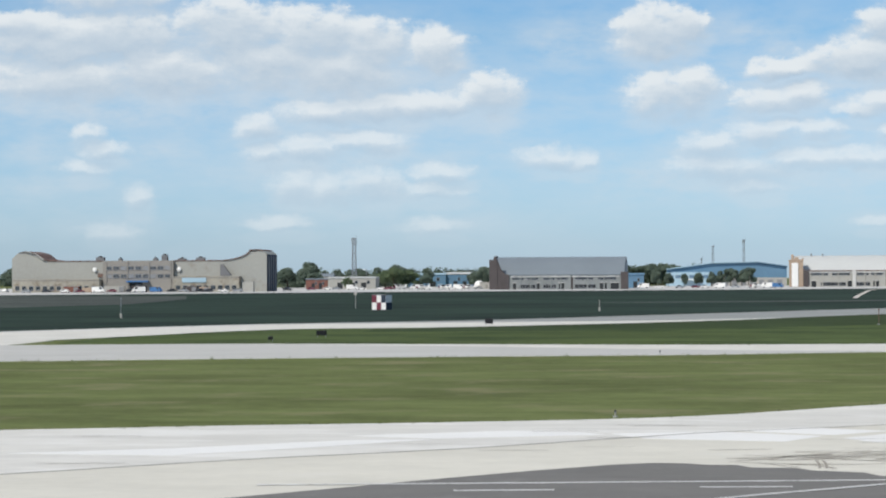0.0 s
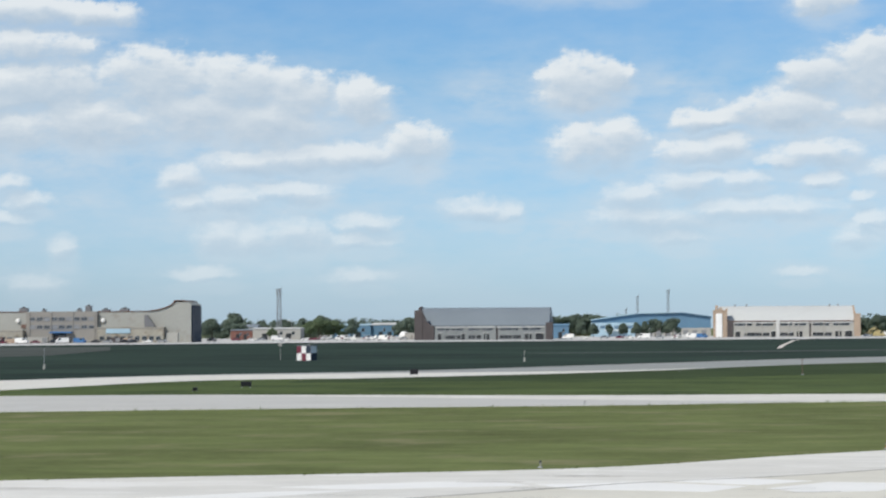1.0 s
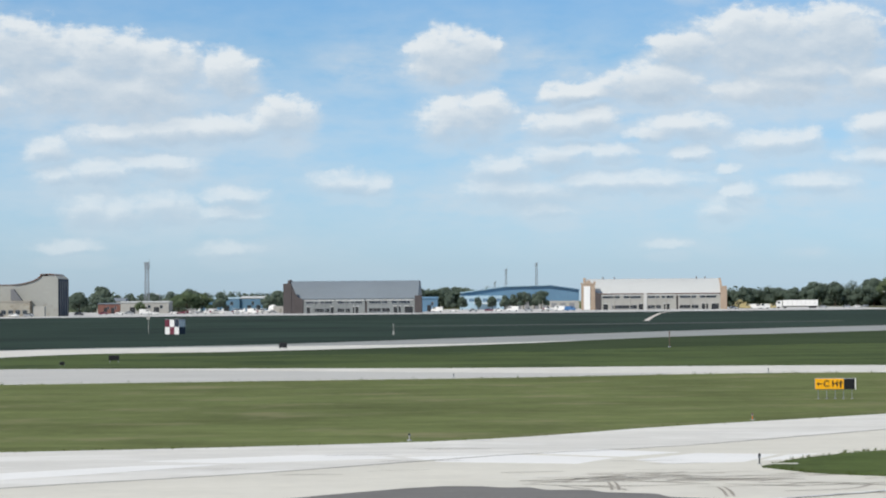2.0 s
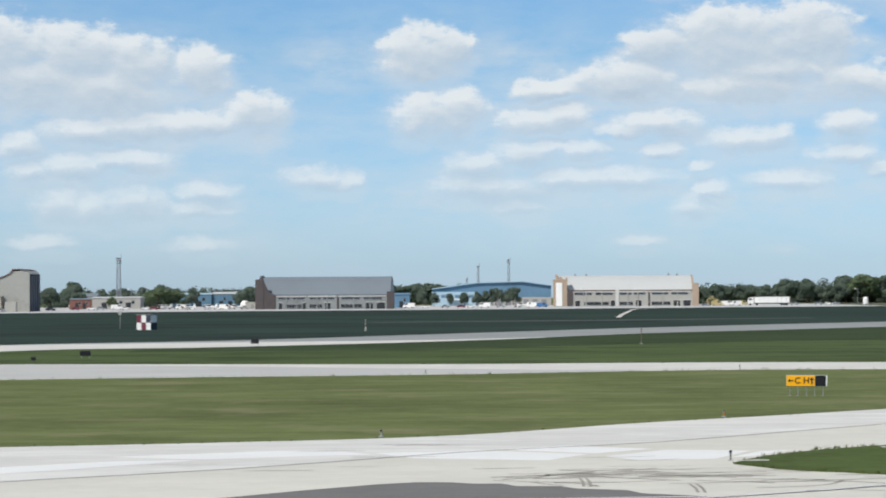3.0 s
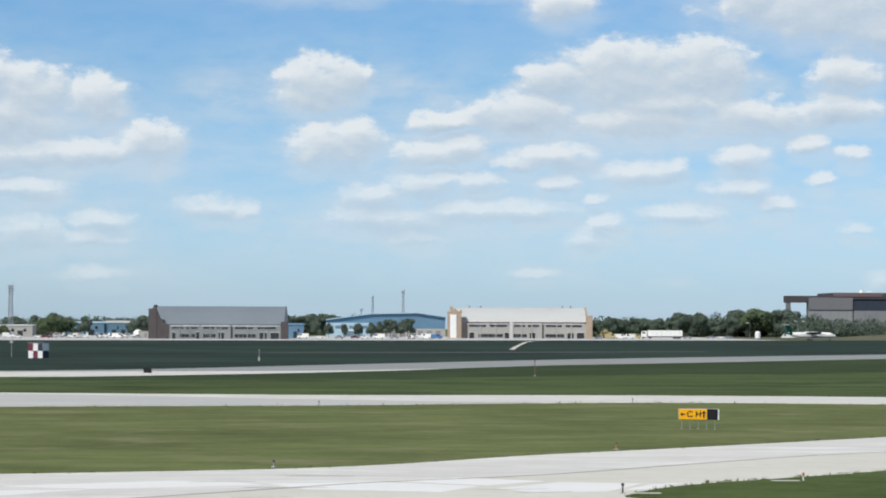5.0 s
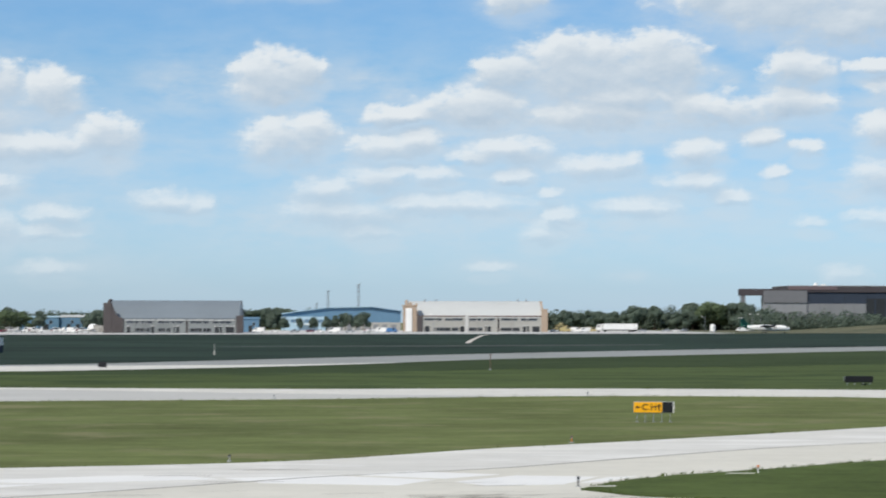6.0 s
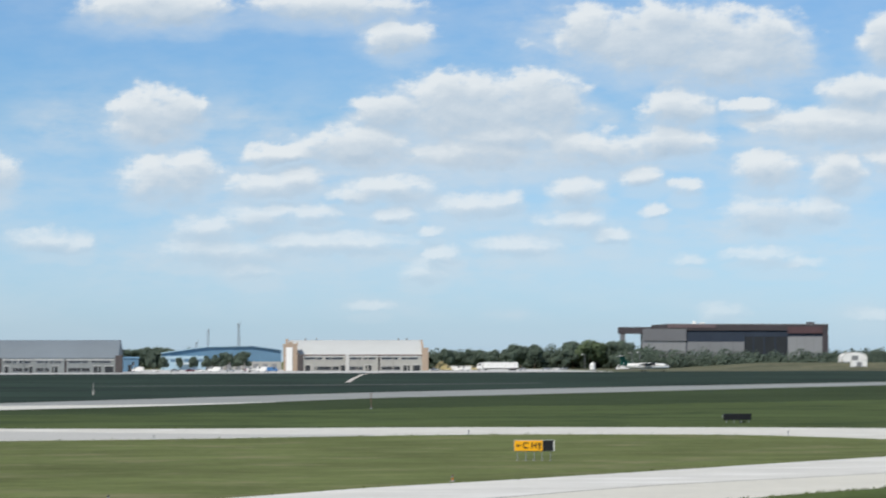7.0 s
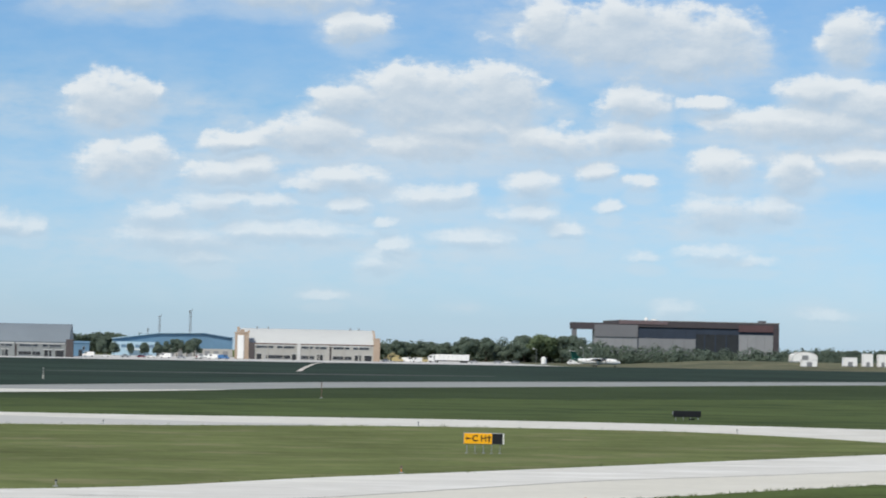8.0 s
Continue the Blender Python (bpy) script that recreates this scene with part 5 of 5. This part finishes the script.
def checker_shed():
    """The equipment hut with its red and white squares, one corner towards the runway."""
    ob = thing("equipment_hut", -62.8, 497, 0, "equipment hut painted in red and white squares", "hut", rz=-20)
    W, D, H = 3.1, 2.6, 2.95
    part("body", box(-W / 2, W / 2, 0, D, 0, H - 0.02), PANEL_GREY, ob)
    part("roof", box(-W / 2 - 0.12, W / 2 + 0.12, -0.12, D + 0.12, H, H + 0.12, 0.03), PANEL_GREY, ob)
    rows, cols = 2, 3
    for i in range(cols):
        for k in range(rows):
            x0, z0 = -W / 2 + W * i / cols, (H - 0.04) * k / rows
            red = (i + k) % 2 == 1
            part("square", box(x0 + 0.004, x0 + W / cols - 0.004, -0.03, -0.004, z0 + 0.01, z0 + (H - 0.04) / rows - 0.004), (NAVY if i == 2 else RED_PAINT) if red else WHITE, ob)
    for i in range(1):
        for k in range(rows):
            y0, z0 = D * i, (H - 0.04) * k / rows
            red = (i + k + cols) % 2 == 1
            part("square", box(W / 2 + 0.004, W / 2 + 0.03, y0 + 0.004, y0 + D - 0.004, z0 + 0.01, z0 + (H - 0.04) / rows - 0.004), NAVY if red else WHITE, ob)


checker_shed()


# ---- taxiway details ----
def patch(points, mat, parent, z):
    bm = bmesh.new()
    add_prism(bm, points, "z", z - 0.02, z)
    ob = part("slab", bm, mat, parent, "bright newly cast slab" if mat is CONCRETE_NEW else "")
    return ob


for pts in ([(-3.6, 106.0), (1.1, 107.3), (5.2, 104.6), (3.5, 101.0), (-2.0, 102.6)], [(5.9, 103.2), (8.8, 107.4), (12.2, 106.4), (10.2, 101.4), (7.1, 100.6)], [(-14.5, 104.2), (-8.0, 107.8), (-5.0, 107.0), (-3.8, 105.2), (-10.4, 102.6)], [(-26.3, 93.4), (-20.2, 96.5), (-14.2, 101.4), (-10.6, 102.2), (-15.0, 97.0), (-19.6, 92.7)], [(1.6, 108.0), (4.6, 110.4), (8.2, 108.0), (5.6, 105.2)], [(12.6, 106.2), (14.0, 106.9), (12.0, 103.0), (10.9, 102.2)]):
    patch(pts, CONCRETE_NEW, taxiway_near, 0.036)
q = random.Random(21)
for x, y in ((4.2, 87.0), (7.9, 84.2)):  # short twin scuffs left by tyres
    for dx in (0.0, 0.24):
        stripe("scuff", [(x + dx + 0.05, y + 3.8), (x + dx + 0.08, y + 1.9), (x + dx, y)], 0.11, 0.048, SCUFF, taxiway_near)
for k in range(70):
    x, y = q.uniform(1.0, 17.0), q.uniform(83.0, 96.0)
    if x < 9 and y < 89.5 - 0.2 * x:
        y += 5
    chain, a = [(x, y)], q.uniform(-0.30, 0.45)
    for _ in range(q.randrange(4, 9)):
        a += q.uniform(-0.35, 0.35)
        chain.append((chain[-1][0] + 0.60 * math.cos(a), chain[-1][1] + 0.6 * math.sin(a)))
    stripe("crack", chain, q.uniform(0.08, 0.26), 0.039, SCUFF, taxiway_near)
for k in range(16):
    x = q.uniform(-30, 8)
    y = q.uniform(88, 112)
    stripe("crack", [(x, y), (x + q.uniform(0.8, 1.6), y + q.uniform(-0.1, 0.3)), (x + q.uniform(2.0, 3.5), y + q.uniform(0, 0.6))], q.uniform(0.06, 0.14), 0.040, JOINT, taxiway_near)
for x0, x1, y in ((25.0, 25.9, 105.6), (10.9, 12.2, 99.9), (18.0, 19.2, 108.1)):
    pad = thing("concrete_pad", (x0 + x1) / 2, y, 0.06, "small flat concrete pad in grass", "pad", "pads at the grass island")
    part("slab", box((x0 - x1) / 2, (x1 - x0) / 2, -0.16, 0.16, -0.03, 0.02, 0.01), CONCRETE, pad)


def tufts(name, lines, count, size, seed, mat, label):
    """Tufts of grass and weeds strewn along edges: short blades."""
    q = random.Random(seed)
    verts, faces = [], []
    for _ in range(count):
        pts, spread, z = lines[q.randrange(len(lines))]
        xs_ = q.uniform(pts[0][0], pts[-1][0])
        y = float(curve_through(pts, np.array([xs_]))[0]) + q.gauss(0, spread)
        s = size * q.choice((0.4, 0.5, 0.5, 0.7, 0.8, 1.0, 1.1, 1.5)) * q.uniform(0.7, 1.3)
        for _ in range(5):
            a, lean = q.uniform(0, 6.28), q.uniform(0.1, 0.6)
            b = len(verts)
            ox, oy = xs_ + q.gauss(0, s * 0.4), y + q.gauss(0, s * 0.4)
            dx, dy = math.cos(a), math.sin(a)
            verts += [(ox - dy * s * 0.16, oy + dx * s * 0.16, z), (ox + dy * s * 0.16, oy - dx * s * 0.16, z), (ox + dx * s * lean, oy + dy * s * lean, z + s)]
            faces.append((b, b + 1, b + 2))
    me = bpy.data.meshes.new(name)
    me.from_pydata(verts, [], faces)
    me.materials.append(mat)
    return tagged(new(name, me), label, "grass", kind="stuff")


clip_edge = [p for p in NEAR_FAR_EDGE if -60 <= p[0] <= 66]
tufts("grass_tufts", [(clip_edge, 0.35, 0.0)], 700, 0.08, 1, WEEDS, "grass tufts along the taxiway edge")
tufts("grass_tufts", [(ISLAND_FAR[:7], 0.22, 0.05), (ISLAND_NEAR[:6], 0.22, 0.05)], 800, 0.09, 2, WEEDS, "ragged weeds round the grass island")
tufts("grass_tufts", [([p for p in MID_NEAR_EDGE if -90 <= p[0] <= 58], 0.4, 0.0), ([p for p in MID_FAR_EDGE if -66 <= p[0] <= 90], 0.4, 0.0)], 650, 0.12, 3, WEEDS, "grass tufts along the second taxiway")


# ---- vehicles and plant on the apron ----
def make_car(paint, length, height, label, van=False):
    ob = thing("van" if van else "car", 0, -600, 0, label, "van" if van else "car", "vehicles parked on the apron")
    L, W = length, 1.8 if not van else 2.0
    if van:
        side = [(-L / 2, 0.35), (-L / 2, height), (L * 0.28, height), (L * 0.40, height * 0.58), (L / 2, height * 0.5), (L / 2, 0.35)]
        glass = [(L * 0.10, height * 0.62), (L * 0.10, height * 0.92), (L * 0.27, height * 0.92), (L * 0.36, height * 0.62)]
    else:
        side = [(-L / 2, 0.35), (-L / 2, height * 0.6), (-L * 0.36, height * 0.66), (-L * 0.22, height), (L * 0.12, height), (L * 0.27, height * 0.64), (L / 2, height * 0.54), (L / 2, 0.35)]
        glass = [(-L * 0.31, height * 0.68), (-L * 0.21, height * 0.95), (L * 0.11, height * 0.95), (L * 0.22, height * 0.68)]
    part("body", prism(side, "y", -W / 2, W / 2), paint, ob)
    for s in (-1, 1):
        part("side_window", prism(glass, "y", s * (W / 2 + 0.004), s * (W / 2 + 0.02)), GLASS, ob)
        for x in (-L * 0.31, L * 0.31):
            wheel = part("wheel", tube((x, s * (W / 2 - 0.12), 0.34), (x, s * (W / 2 + 0.05), 0.34), 0.34, None, 14), RUBBER, ob)
            part("rim", tube((x, s * (W / 2 + 0.05), 0.34), (x, s * (W / 2 + 0.07), 0.34), 0.2, None, 10), STEEL, wheel)
    return ob


fleet = [make_car(WHITE, 4.4, 1.5, "white car parked on the apron"), make_car(DARK_PAINT, 4.5, 1.6, "dark car parked on the apron"), make_car(RED_PAINT, 4.3, 1.5, "red car parked on the apron"), make_car(GREY_PAINT, 4.5, 1.55, "silver car parked on the apron"), make_car(WHITE, 5.8, 2.5, "white van parked on the apron", True), make_car(DIGGER, 6.0, 2.6, "yellow van parked on the apron", True), make_car(BLUE_PAINT, 5.5, 2.3, "blue van parked on the apron", True)]
q = random.Random(8)


def park(k, x, y, rz=None):
    return copy_thing(fleet[k], pose(x, y, 0.03, 0, 0, q.uniform(-25, 25) + q.choice((0, 180)) if rz is None else rz))


for k, x, y in ((3, -297, 1096), (1, -288, 1098), (0, -280, 1099), (2, -272, 1094), (4, -264, 1096), (2, -258, 1096), (1, -251, 1102), (4, -245, 1092), (6, -238, 1096), (1, -231, 1096), (3, -226, 1098), (1, -218, 1095), (1, -213, 1088), (0, -207, 1092), (3, -202, 1100),
                (1, -193, 1180), (2, -186, 1210), (0, -181, 1230), (3, -176, 1226), (4, -170, 1240), (0, -163, 1222), (2, -150, 1226), (4, -137, 1230), (0, -132, 1235), (0, -120, 1236), (4, -115, 1226), (3, -106, 1230), (3, -142, 1236), (0, -155, 1236),
                (4, -26, 1262), (0, -18, 1268), (3, -8, 1266), (2, 0, 1262), (0, 5, 1270), (4, 12, 1262), (3, 20, 1266), (0, 28, 1262), (4, 36, 1268), (6, 41, 1266),
                (5, 137, 1346), (4, 143, 1352), (4, 147, 1344), (5, 151, 1350), (0, 130, 1338), (3, 196, 1380), (0, 203, 1390), (4, 247, 1432), (0, 251, 1436), (3, 182, 1372), (3, 209, 1400), (0, 262, 1436)):
    park(k, x, y)
for k, ob in enumerate(fleet):
    ob.matrix_world = pose(-322 + 1.5 * k * 4, 1150 if k > 2 else 1152, 0.03, 0, 0, 85)


def trailer():
    ob = thing("trailer", 166, 1350, 0.03, "long white box trailer on the apron", "trailer")
    part("box_body", box(-8.5, 10.2, -1.3, 1.3, 1.3, 4.5, 0.08), WHITE, ob)
    part("cab", prism([(-12.0, 0.9), (-12.0, 2.6), (-11.3, 4.1), (-9.0, 4.3), (-9.0, 0.9)], "y", -1.25, 1.25), WHITE, ob)
    part("cab_window", box(-11.4, -10.0, -1.28, -1.255, 2.7, 3.7), GLASS, ob)
    for k in range(7):
        part("panel_rib", box(-6 + k * 2.4, -5.9 + k * 2.4, -1.34, -1.304, 1.4, 4.4), WALL_PALE, ob)
    for x in (-10.8, -7.2, 6.0, 7.4, 8.8):
        part("wheel", tube((x, -1.25, 0.55), (x, -0.85, 0.55), 0.55, None, 14), RUBBER, ob)
        part("wheel", tube((x, 0.85, 0.55), (x, 1.25, 0.55), 0.55, None, 14), RUBBER, ob)
    part("chassis", box(-8.4, 10, -0.5, 0.5, 0.9, 1.39), DARK, ob)


trailer()


def white_tank(x, y):
    ob = thing("storage_tank", x, y, 0.03, "upright white storage tank on a plinth", "tank")
    part("shell", tube((0, 0, 0.5), (0, 0, 3.4), 1.5, None, 18), WHITE, ob)
    part("dome", tube((0, 0, 3.4), (0, 0, 4.3), 1.5, 0.6, 18), WHITE, ob)
    part("plinth", box(-1.8, 1.8, -1.8, 1.8, 0, 0.5, 0.05), CONCRETE_GREY, ob)


white_tank(217.5, 1352)


def digger(x, y, rz):
    ob = thing("digger", x, y, 0.03, "yellow excavator parked by the wood", "excavator", "yellow machines", rz)
    for s in (-1, 1):
        part("track", box(-2.2, 2.2, s * 1.2 - 0.3, s * 1.2 + 0.3, 0, 0.9, 0.2), RUBBER, ob)
    part("house", box(-2.2, 1.2, -1.3, 1.3, 1.0, 2.2, 0.1), DIGGER, ob)
    cab = part("cab", box(0.0, 1.6, -1.3, 0.0, 2.2, 3.4, 0.1), DIGGER, ob)
    part("cab_window", box(0.2, 1.4, -1.33, -1.304, 2.5, 3.2), GLASS, cab)
    part("boom", add_tube(tube((1.2, 0.3, 1.8), (4.0, 0.3, 4.8), 0.3, 0.25), (4.0, 0.3, 4.8), (6.4, 0.3, 2.4), 0.22, 0.18), DIGGER, ob)
    part("bucket", box(5.9, 6.9, -0.2, 0.8, 1.3, 2.5, 0.15), RUBBER, ob)


digger(134, 1372, 20)
digger(141, 1378, 170)


def tent(x, y, w, d, h, label):
    ob = thing("storage_tent", x, y, 4.55, label, "tent")
    prof = [(-w / 2, 0)] + [(-w / 2 * math.cos(math.pi * i / 14) ** 1 if i else -w / 2, h * (0.45 + 0.55 * math.sin(math.pi * i / 14))) for i in range(15)] + [(w / 2, 0)]
    part("plinth", box(-w / 2, w / 2, 0, d, -0.9, -0.004), CONCRETE_GREY, ob)
    part("skin", prism(prof, "y", 0, d), WHITE, ob)
    for k in range(5):
        part("hoop", prism([(a * 1.01, b * 1.012) for a, b in prof] + [(a * 0.985, b * 0.985) for a, b in prof[::-1]], "y", d * k / 4.2 - 0.12, d * k / 4.2 + 0.12), WALL_PALE, ob)
    part("door", box(-1.8, 1.8, -0.16, -0.03, 0, 3.4), PANEL_GREY, ob)


tent(374.5, 1394, 14.5, 9, 5.4, "white round-topped storage tent")
for x, y, w, h, lab in ((364, 1345, 8.5, 3.6, "pale site cabin before the tent"), (389, 1352, 7.5, 5.0, "white box container by the tent"), (399, 1352, 5.5, 7.2, "tall white container by the tent"), (407.5, 1352, 5.0, 7.0, "tall white container by the tent")):
    ob = thing("site_container", x, y, 1.75 if y < 1350 else 2.3, lab, "container", "containers by the tent")
    part("plinth", box(-w / 2 + 0.2, w / 2 - 0.2, 0.2, 3.8, -0.8, -0.004), CONCRETE_GREY, ob)
    part("shell", box(-w / 2, w / 2, 0, 4, 0.15, h, 0.06), WHITE, ob)
    part("skid", box(-w / 2, w / 2, 0.3, 3.7, 0, 0.149), DARK, ob)
    part("door", box(-w * 0.2, w * 0.15, -0.08, -0.003, 0.2, min(h - 0.6, 2.6)), PANEL_GREY, ob)
    part("roof_lip", box(-w / 2 - 0.1, w / 2 + 0.1, -0.1, 4.1, h + 0.003, h + 0.15), WALL_PALE, ob)


def apron_lamp(x, y, h):
    ob = thing("street_lamp", x, y, 0.0, "thin grey lamp post with a white head", "lamp post", "lamp posts by the hangars")
    part("pole", tube((0, 0, -0.05), (0, 0, h), 0.14, 0.09, 8), STEEL, ob)
    part("arm", tube((0, 0, h), (-1.1, 0, h + 0.1), 0.06, None, 6), STEEL, ob)
    part("lamp_head", box(-2.0, -0.9, -0.25, 0.25, h - 0.05, h + 0.3, 0.06), WHITE, ob)


for x, y, h in ((254.8, 1440, 9.8), (259.6, 1440, 9.8), (224, 1420, 8.6), (-40, 1300, 9), (-172, 1310, 10), (64, 1310, 9)):
    apron_lamp(x, y, h)


# ---- the twin-propeller airliner rolling past ----
def airliner():
    ob = thing("airliner", 225, 1235, 0.03, "white twin-propeller airliner with a dark green high tail", "aircraft")
    L = 25.0
    ring, rows = 16, []
    f = bmesh.new()
    # stations from tail to nose: along, centre height, radius
    for x, z, rad in ((-12.5, 3.7, 0.15), (-11.0, 3.5, 0.55), (-8.5, 3.05, 1.0), (-6.0, 2.75, 1.32), (-3.0, 2.65, 1.4), (3.0, 2.65, 1.4), (7.5, 2.65, 1.4), (9.5, 2.6, 1.3), (11.0, 2.4, 1.0), (12.0, 2.2, 0.6), (12.5, 2.1, 0.1)):
        rows.append([f.verts.new((x, rad * math.cos(2 * math.pi * i / ring), z + rad * math.sin(2 * math.pi * i / ring))) for i in range(ring)])
    for a, b in zip(rows, rows[1:]):
        for i in range(ring):
            f.faces.new([a[i], a[(i + 1) % ring], b[(i + 1) % ring], b[i]])
    f.faces.new(rows[0][::-1])
    f.faces.new(rows[-1])
    bmesh.ops.recalc_face_normals(f, faces=f.faces)
    for face in f.faces:
        face.smooth = True
    body = part("fuselage", f, WHITE, ob)
    for k in range(12):
        part("cabin_window", box(-5.2 + k * 1.05, -4.8 + k * 1.05, -1.43, -1.36, 2.85, 3.3, 0.02), GLASS, body)
    part("cockpit_window", box(10.2, 11.0, -0.95, 0.95, 2.9, 3.3, 0.05), GLASS, body)
    part("fin", prism([(-13.0, 7.6), (-10.6, 7.6), (-9.0, 5.0), (-5.8, 3.9), (-9.0, 3.2), (-12.0, 3.5)], "y", -0.2, 0.2), TAIL_GREEN, ob, "dark green fin")
    part("tail_cone", tube((-12.8, 0, 3.75), (-9.2, 0, 3.18), 0.2, 0.95, 14), TAIL_GREEN, ob, "dark green tail cone")
    part("tailplane", prism([(-13.2, -3.9), (-11.7, -3.9), (-10.6, 0), (-11.7, 3.9), (-13.2, 3.9)], "z", 7.6, 7.82), WHITE, ob)
    part("wing", prism([(-0.6, -13.0), (0.8, -13.0), (1.9, -3.5), (1.9, 3.5), (0.8, 13.0), (-0.6, 13.0), (-1.2, 3.5), (-1.2, -3.5)], "z", 4.0, 4.3), WHITE, ob)
    for s in (-1, 1):
        nac = part("engine", add_tube(tube((-3.0, s * 3.9, 3.4), (0.5, s * 3.9, 3.6), 0.35, 0.72, 14), (0.5, s * 3.9, 3.6), (4.0, s * 3.9, 3.6), 0.72, 0.5, 14), DARK_PAINT, ob, "dark engine pod")
        part("spinner", tube((4.0, s * 3.9, 3.6), (4.8, s * 3.9, 3.6), 0.35, 0.04, 10), STEEL, nac)
        for k in range(4):
            a = math.pi / 4 + k * math.pi / 2
            part("blade", tube((4.3, s * 3.9, 3.6), (4.3, s * 3.9 + 1.9 * math.cos(a), 3.6 + 1.9 * math.sin(a)), 0.13, 0.07, 6), DARK_PAINT, nac)
        gear = part("main_gear", tube((-0.6, s * 3.9, 0.5), (-0.4, s * 3.9, 3.3), 0.16), STEEL, ob)
        part("wheel", tube((-0.6, s * 3.9 - 0.3, 0.45), (-0.6, s * 3.9 + 0.3, 0.45), 0.45, None, 14), RUBBER, gear)
    gear = part("nose_gear", tube((9.6, 0, 0.4), (9.5, 0, 1.6), 0.12), STEEL, ob)
    part("wheel", tube((9.6, -0.25, 0.35), (9.6, 0.25, 0.35), 0.35, None, 14), RUBBER, gear)
    return ob


airliner()


def light_aircraft(x, y, rz, label):
    ob = thing("light_aircraft", x, y, 0.03, label, "aircraft", "small aircraft parked on the apron", rz)
    f = tube((-3.6, 0, 1.3), (0.4, 0, 1.35), 0.16, 0.62, 12)
    add_tube(f, (0.4, 0, 1.35), (2.2, 0, 1.2), 0.62, 0.5, 12)
    part("fuselage", f, WHITE, ob)
    part("cowling", tube((2.2, 0, 1.2), (3.2, 0, 1.15), 0.5, 0.3, 12), RED_PAINT, ob)
    part("canopy", prism([(-0.6, 1.7), (-0.2, 2.25), (0.9, 2.25), (1.5, 1.7)], "y", -0.5, 0.5), GLASS, ob)
    part("wing", box(-0.2, 1.2, -5.2, 5.2, 2.26, 2.42, 0.05), WHITE, ob)
    part("fin", prism([(-3.9, 1.3), (-3.9, 2.7), (-3.3, 2.7), (-2.5, 1.5)], "y", -0.06, 0.06), WHITE, ob)
    part("tailplane", box(-3.8, -3.0, -1.7, 1.7, 1.42, 1.5), WHITE, ob)
    part("propeller", box(3.2, 3.28, -0.1, 0.1, 0.3, 2.0), DARK_PAINT, ob)
    for px, py in ((0.3, -1.2), (0.3, 1.2), (2.4, 0)):
        leg = part("gear_leg", tube((px, py * 0.6, 1.0), (px, py, 0.25), 0.05, None, 6), STEEL, ob)
        part("wheel", tube((px, py - 0.09, 0.25), (px, py + 0.09, 0.25), 0.25, None, 12), RUBBER, leg)
    return ob


for x, y, rz in ((-133, 1222, 200), (-122, 1220, 160), (-145, 1228, 210), (-110, 1222, 190), (30, 1256, 170)):
    light_aircraft(x, y, rz, "small white high-wing aircraft parked on the apron")


def dome_shelter(x, y):
    ob = thing("dome_shelter", x, y, 0.03, "white dome shelter beside a beige cabin", "shelter")
    d = bmesh.new()
    bmesh.ops.create_uvsphere(d, u_segments=20, v_segments=12, radius=2.6)
    bmesh.ops.bisect_plane(d, geom=d.verts[:] + d.edges[:] + d.faces[:], plane_co=(0, 0, 0), plane_no=(0, 0, -1), clear_outer=True)
    bmesh.ops.translate(d, verts=d.verts, vec=(0, 0, 1.6))
    part("dome", d, WHITE, ob)
    part("drum", tube((0, 0, 0), (0, 0, 1.62), 2.6, None, 20), WALL_PALE, ob)


dome_shelter(-108.5, 1262)
ob = thing("site_cabin", -103.8, 1256, 0.03, "beige cabin beside the grey-roofed hangar", "cabin")
part("shell", box(-4.0, 4.0, 0, 4, 0.1, 3.4, 0.06), WALL_PALE, ob)
part("door", box(-1.0, 0.2, -0.07, -0.003, 0.1, 2.3), OFFICE, ob)
part("window", box(1.2, 2.8, -0.07, -0.003, 1.2, 2.2), GLASS, ob)
part("roof_lip", box(-4.15, 4.15, -0.15, 4.15, 3.404, 3.55), OFFICE, ob)


def cargo_box(x, y, w, h, mat, label):
    """A ribbed steel box with corner posts and doors."""
    ob = thing("cargo_container", x, y, 0.03, label, "container", "boxes before the long hangar")
    part("shell", box(-w / 2, w / 2, 0, 2.4, 0.12, h, 0.05), mat, ob)
    for k in range(int(w / 1.2) + 1):
        part("rib", box(-w / 2 + 1.2 * k, -w / 2 + 1.2 * k + 0.18, -0.07, -0.003, 0.2, h - 0.15), mat, ob)
    part("base_rail", box(-w / 2, w / 2, 0.1, 2.3, 0, 0.119), DARK, ob)
    part("door", box(w / 2 - 2.4, w / 2 - 0.3, -0.1, -0.071, 0.2, h - 0.3), PANEL_GREY, ob)


for x, w, h, mat, label in ((-279, 7.0, 2.6, BRICK_RED, "dull red cargo box before the long hangar"), (-269.6, 8.6, 2.1, BRICK_TAN, "tan cargo box before the long hangar"), (-259.4, 9.4, 2.8, WALL_PALE, "cream cargo box before the long hangar"), (-248.0, 6.4, 2.9, BRICK_BROWN, "dark brown cargo box before the long hangar"), (-224.5, 5.6, 2.5, BRICK_BROWN, "dark brown cargo box before the long hangar"), (-218.4, 4.6, 2.2, BRICK_TAN, "tan cargo box before the long hangar")):
    cargo_box(x, 1106, w, h, mat, label)
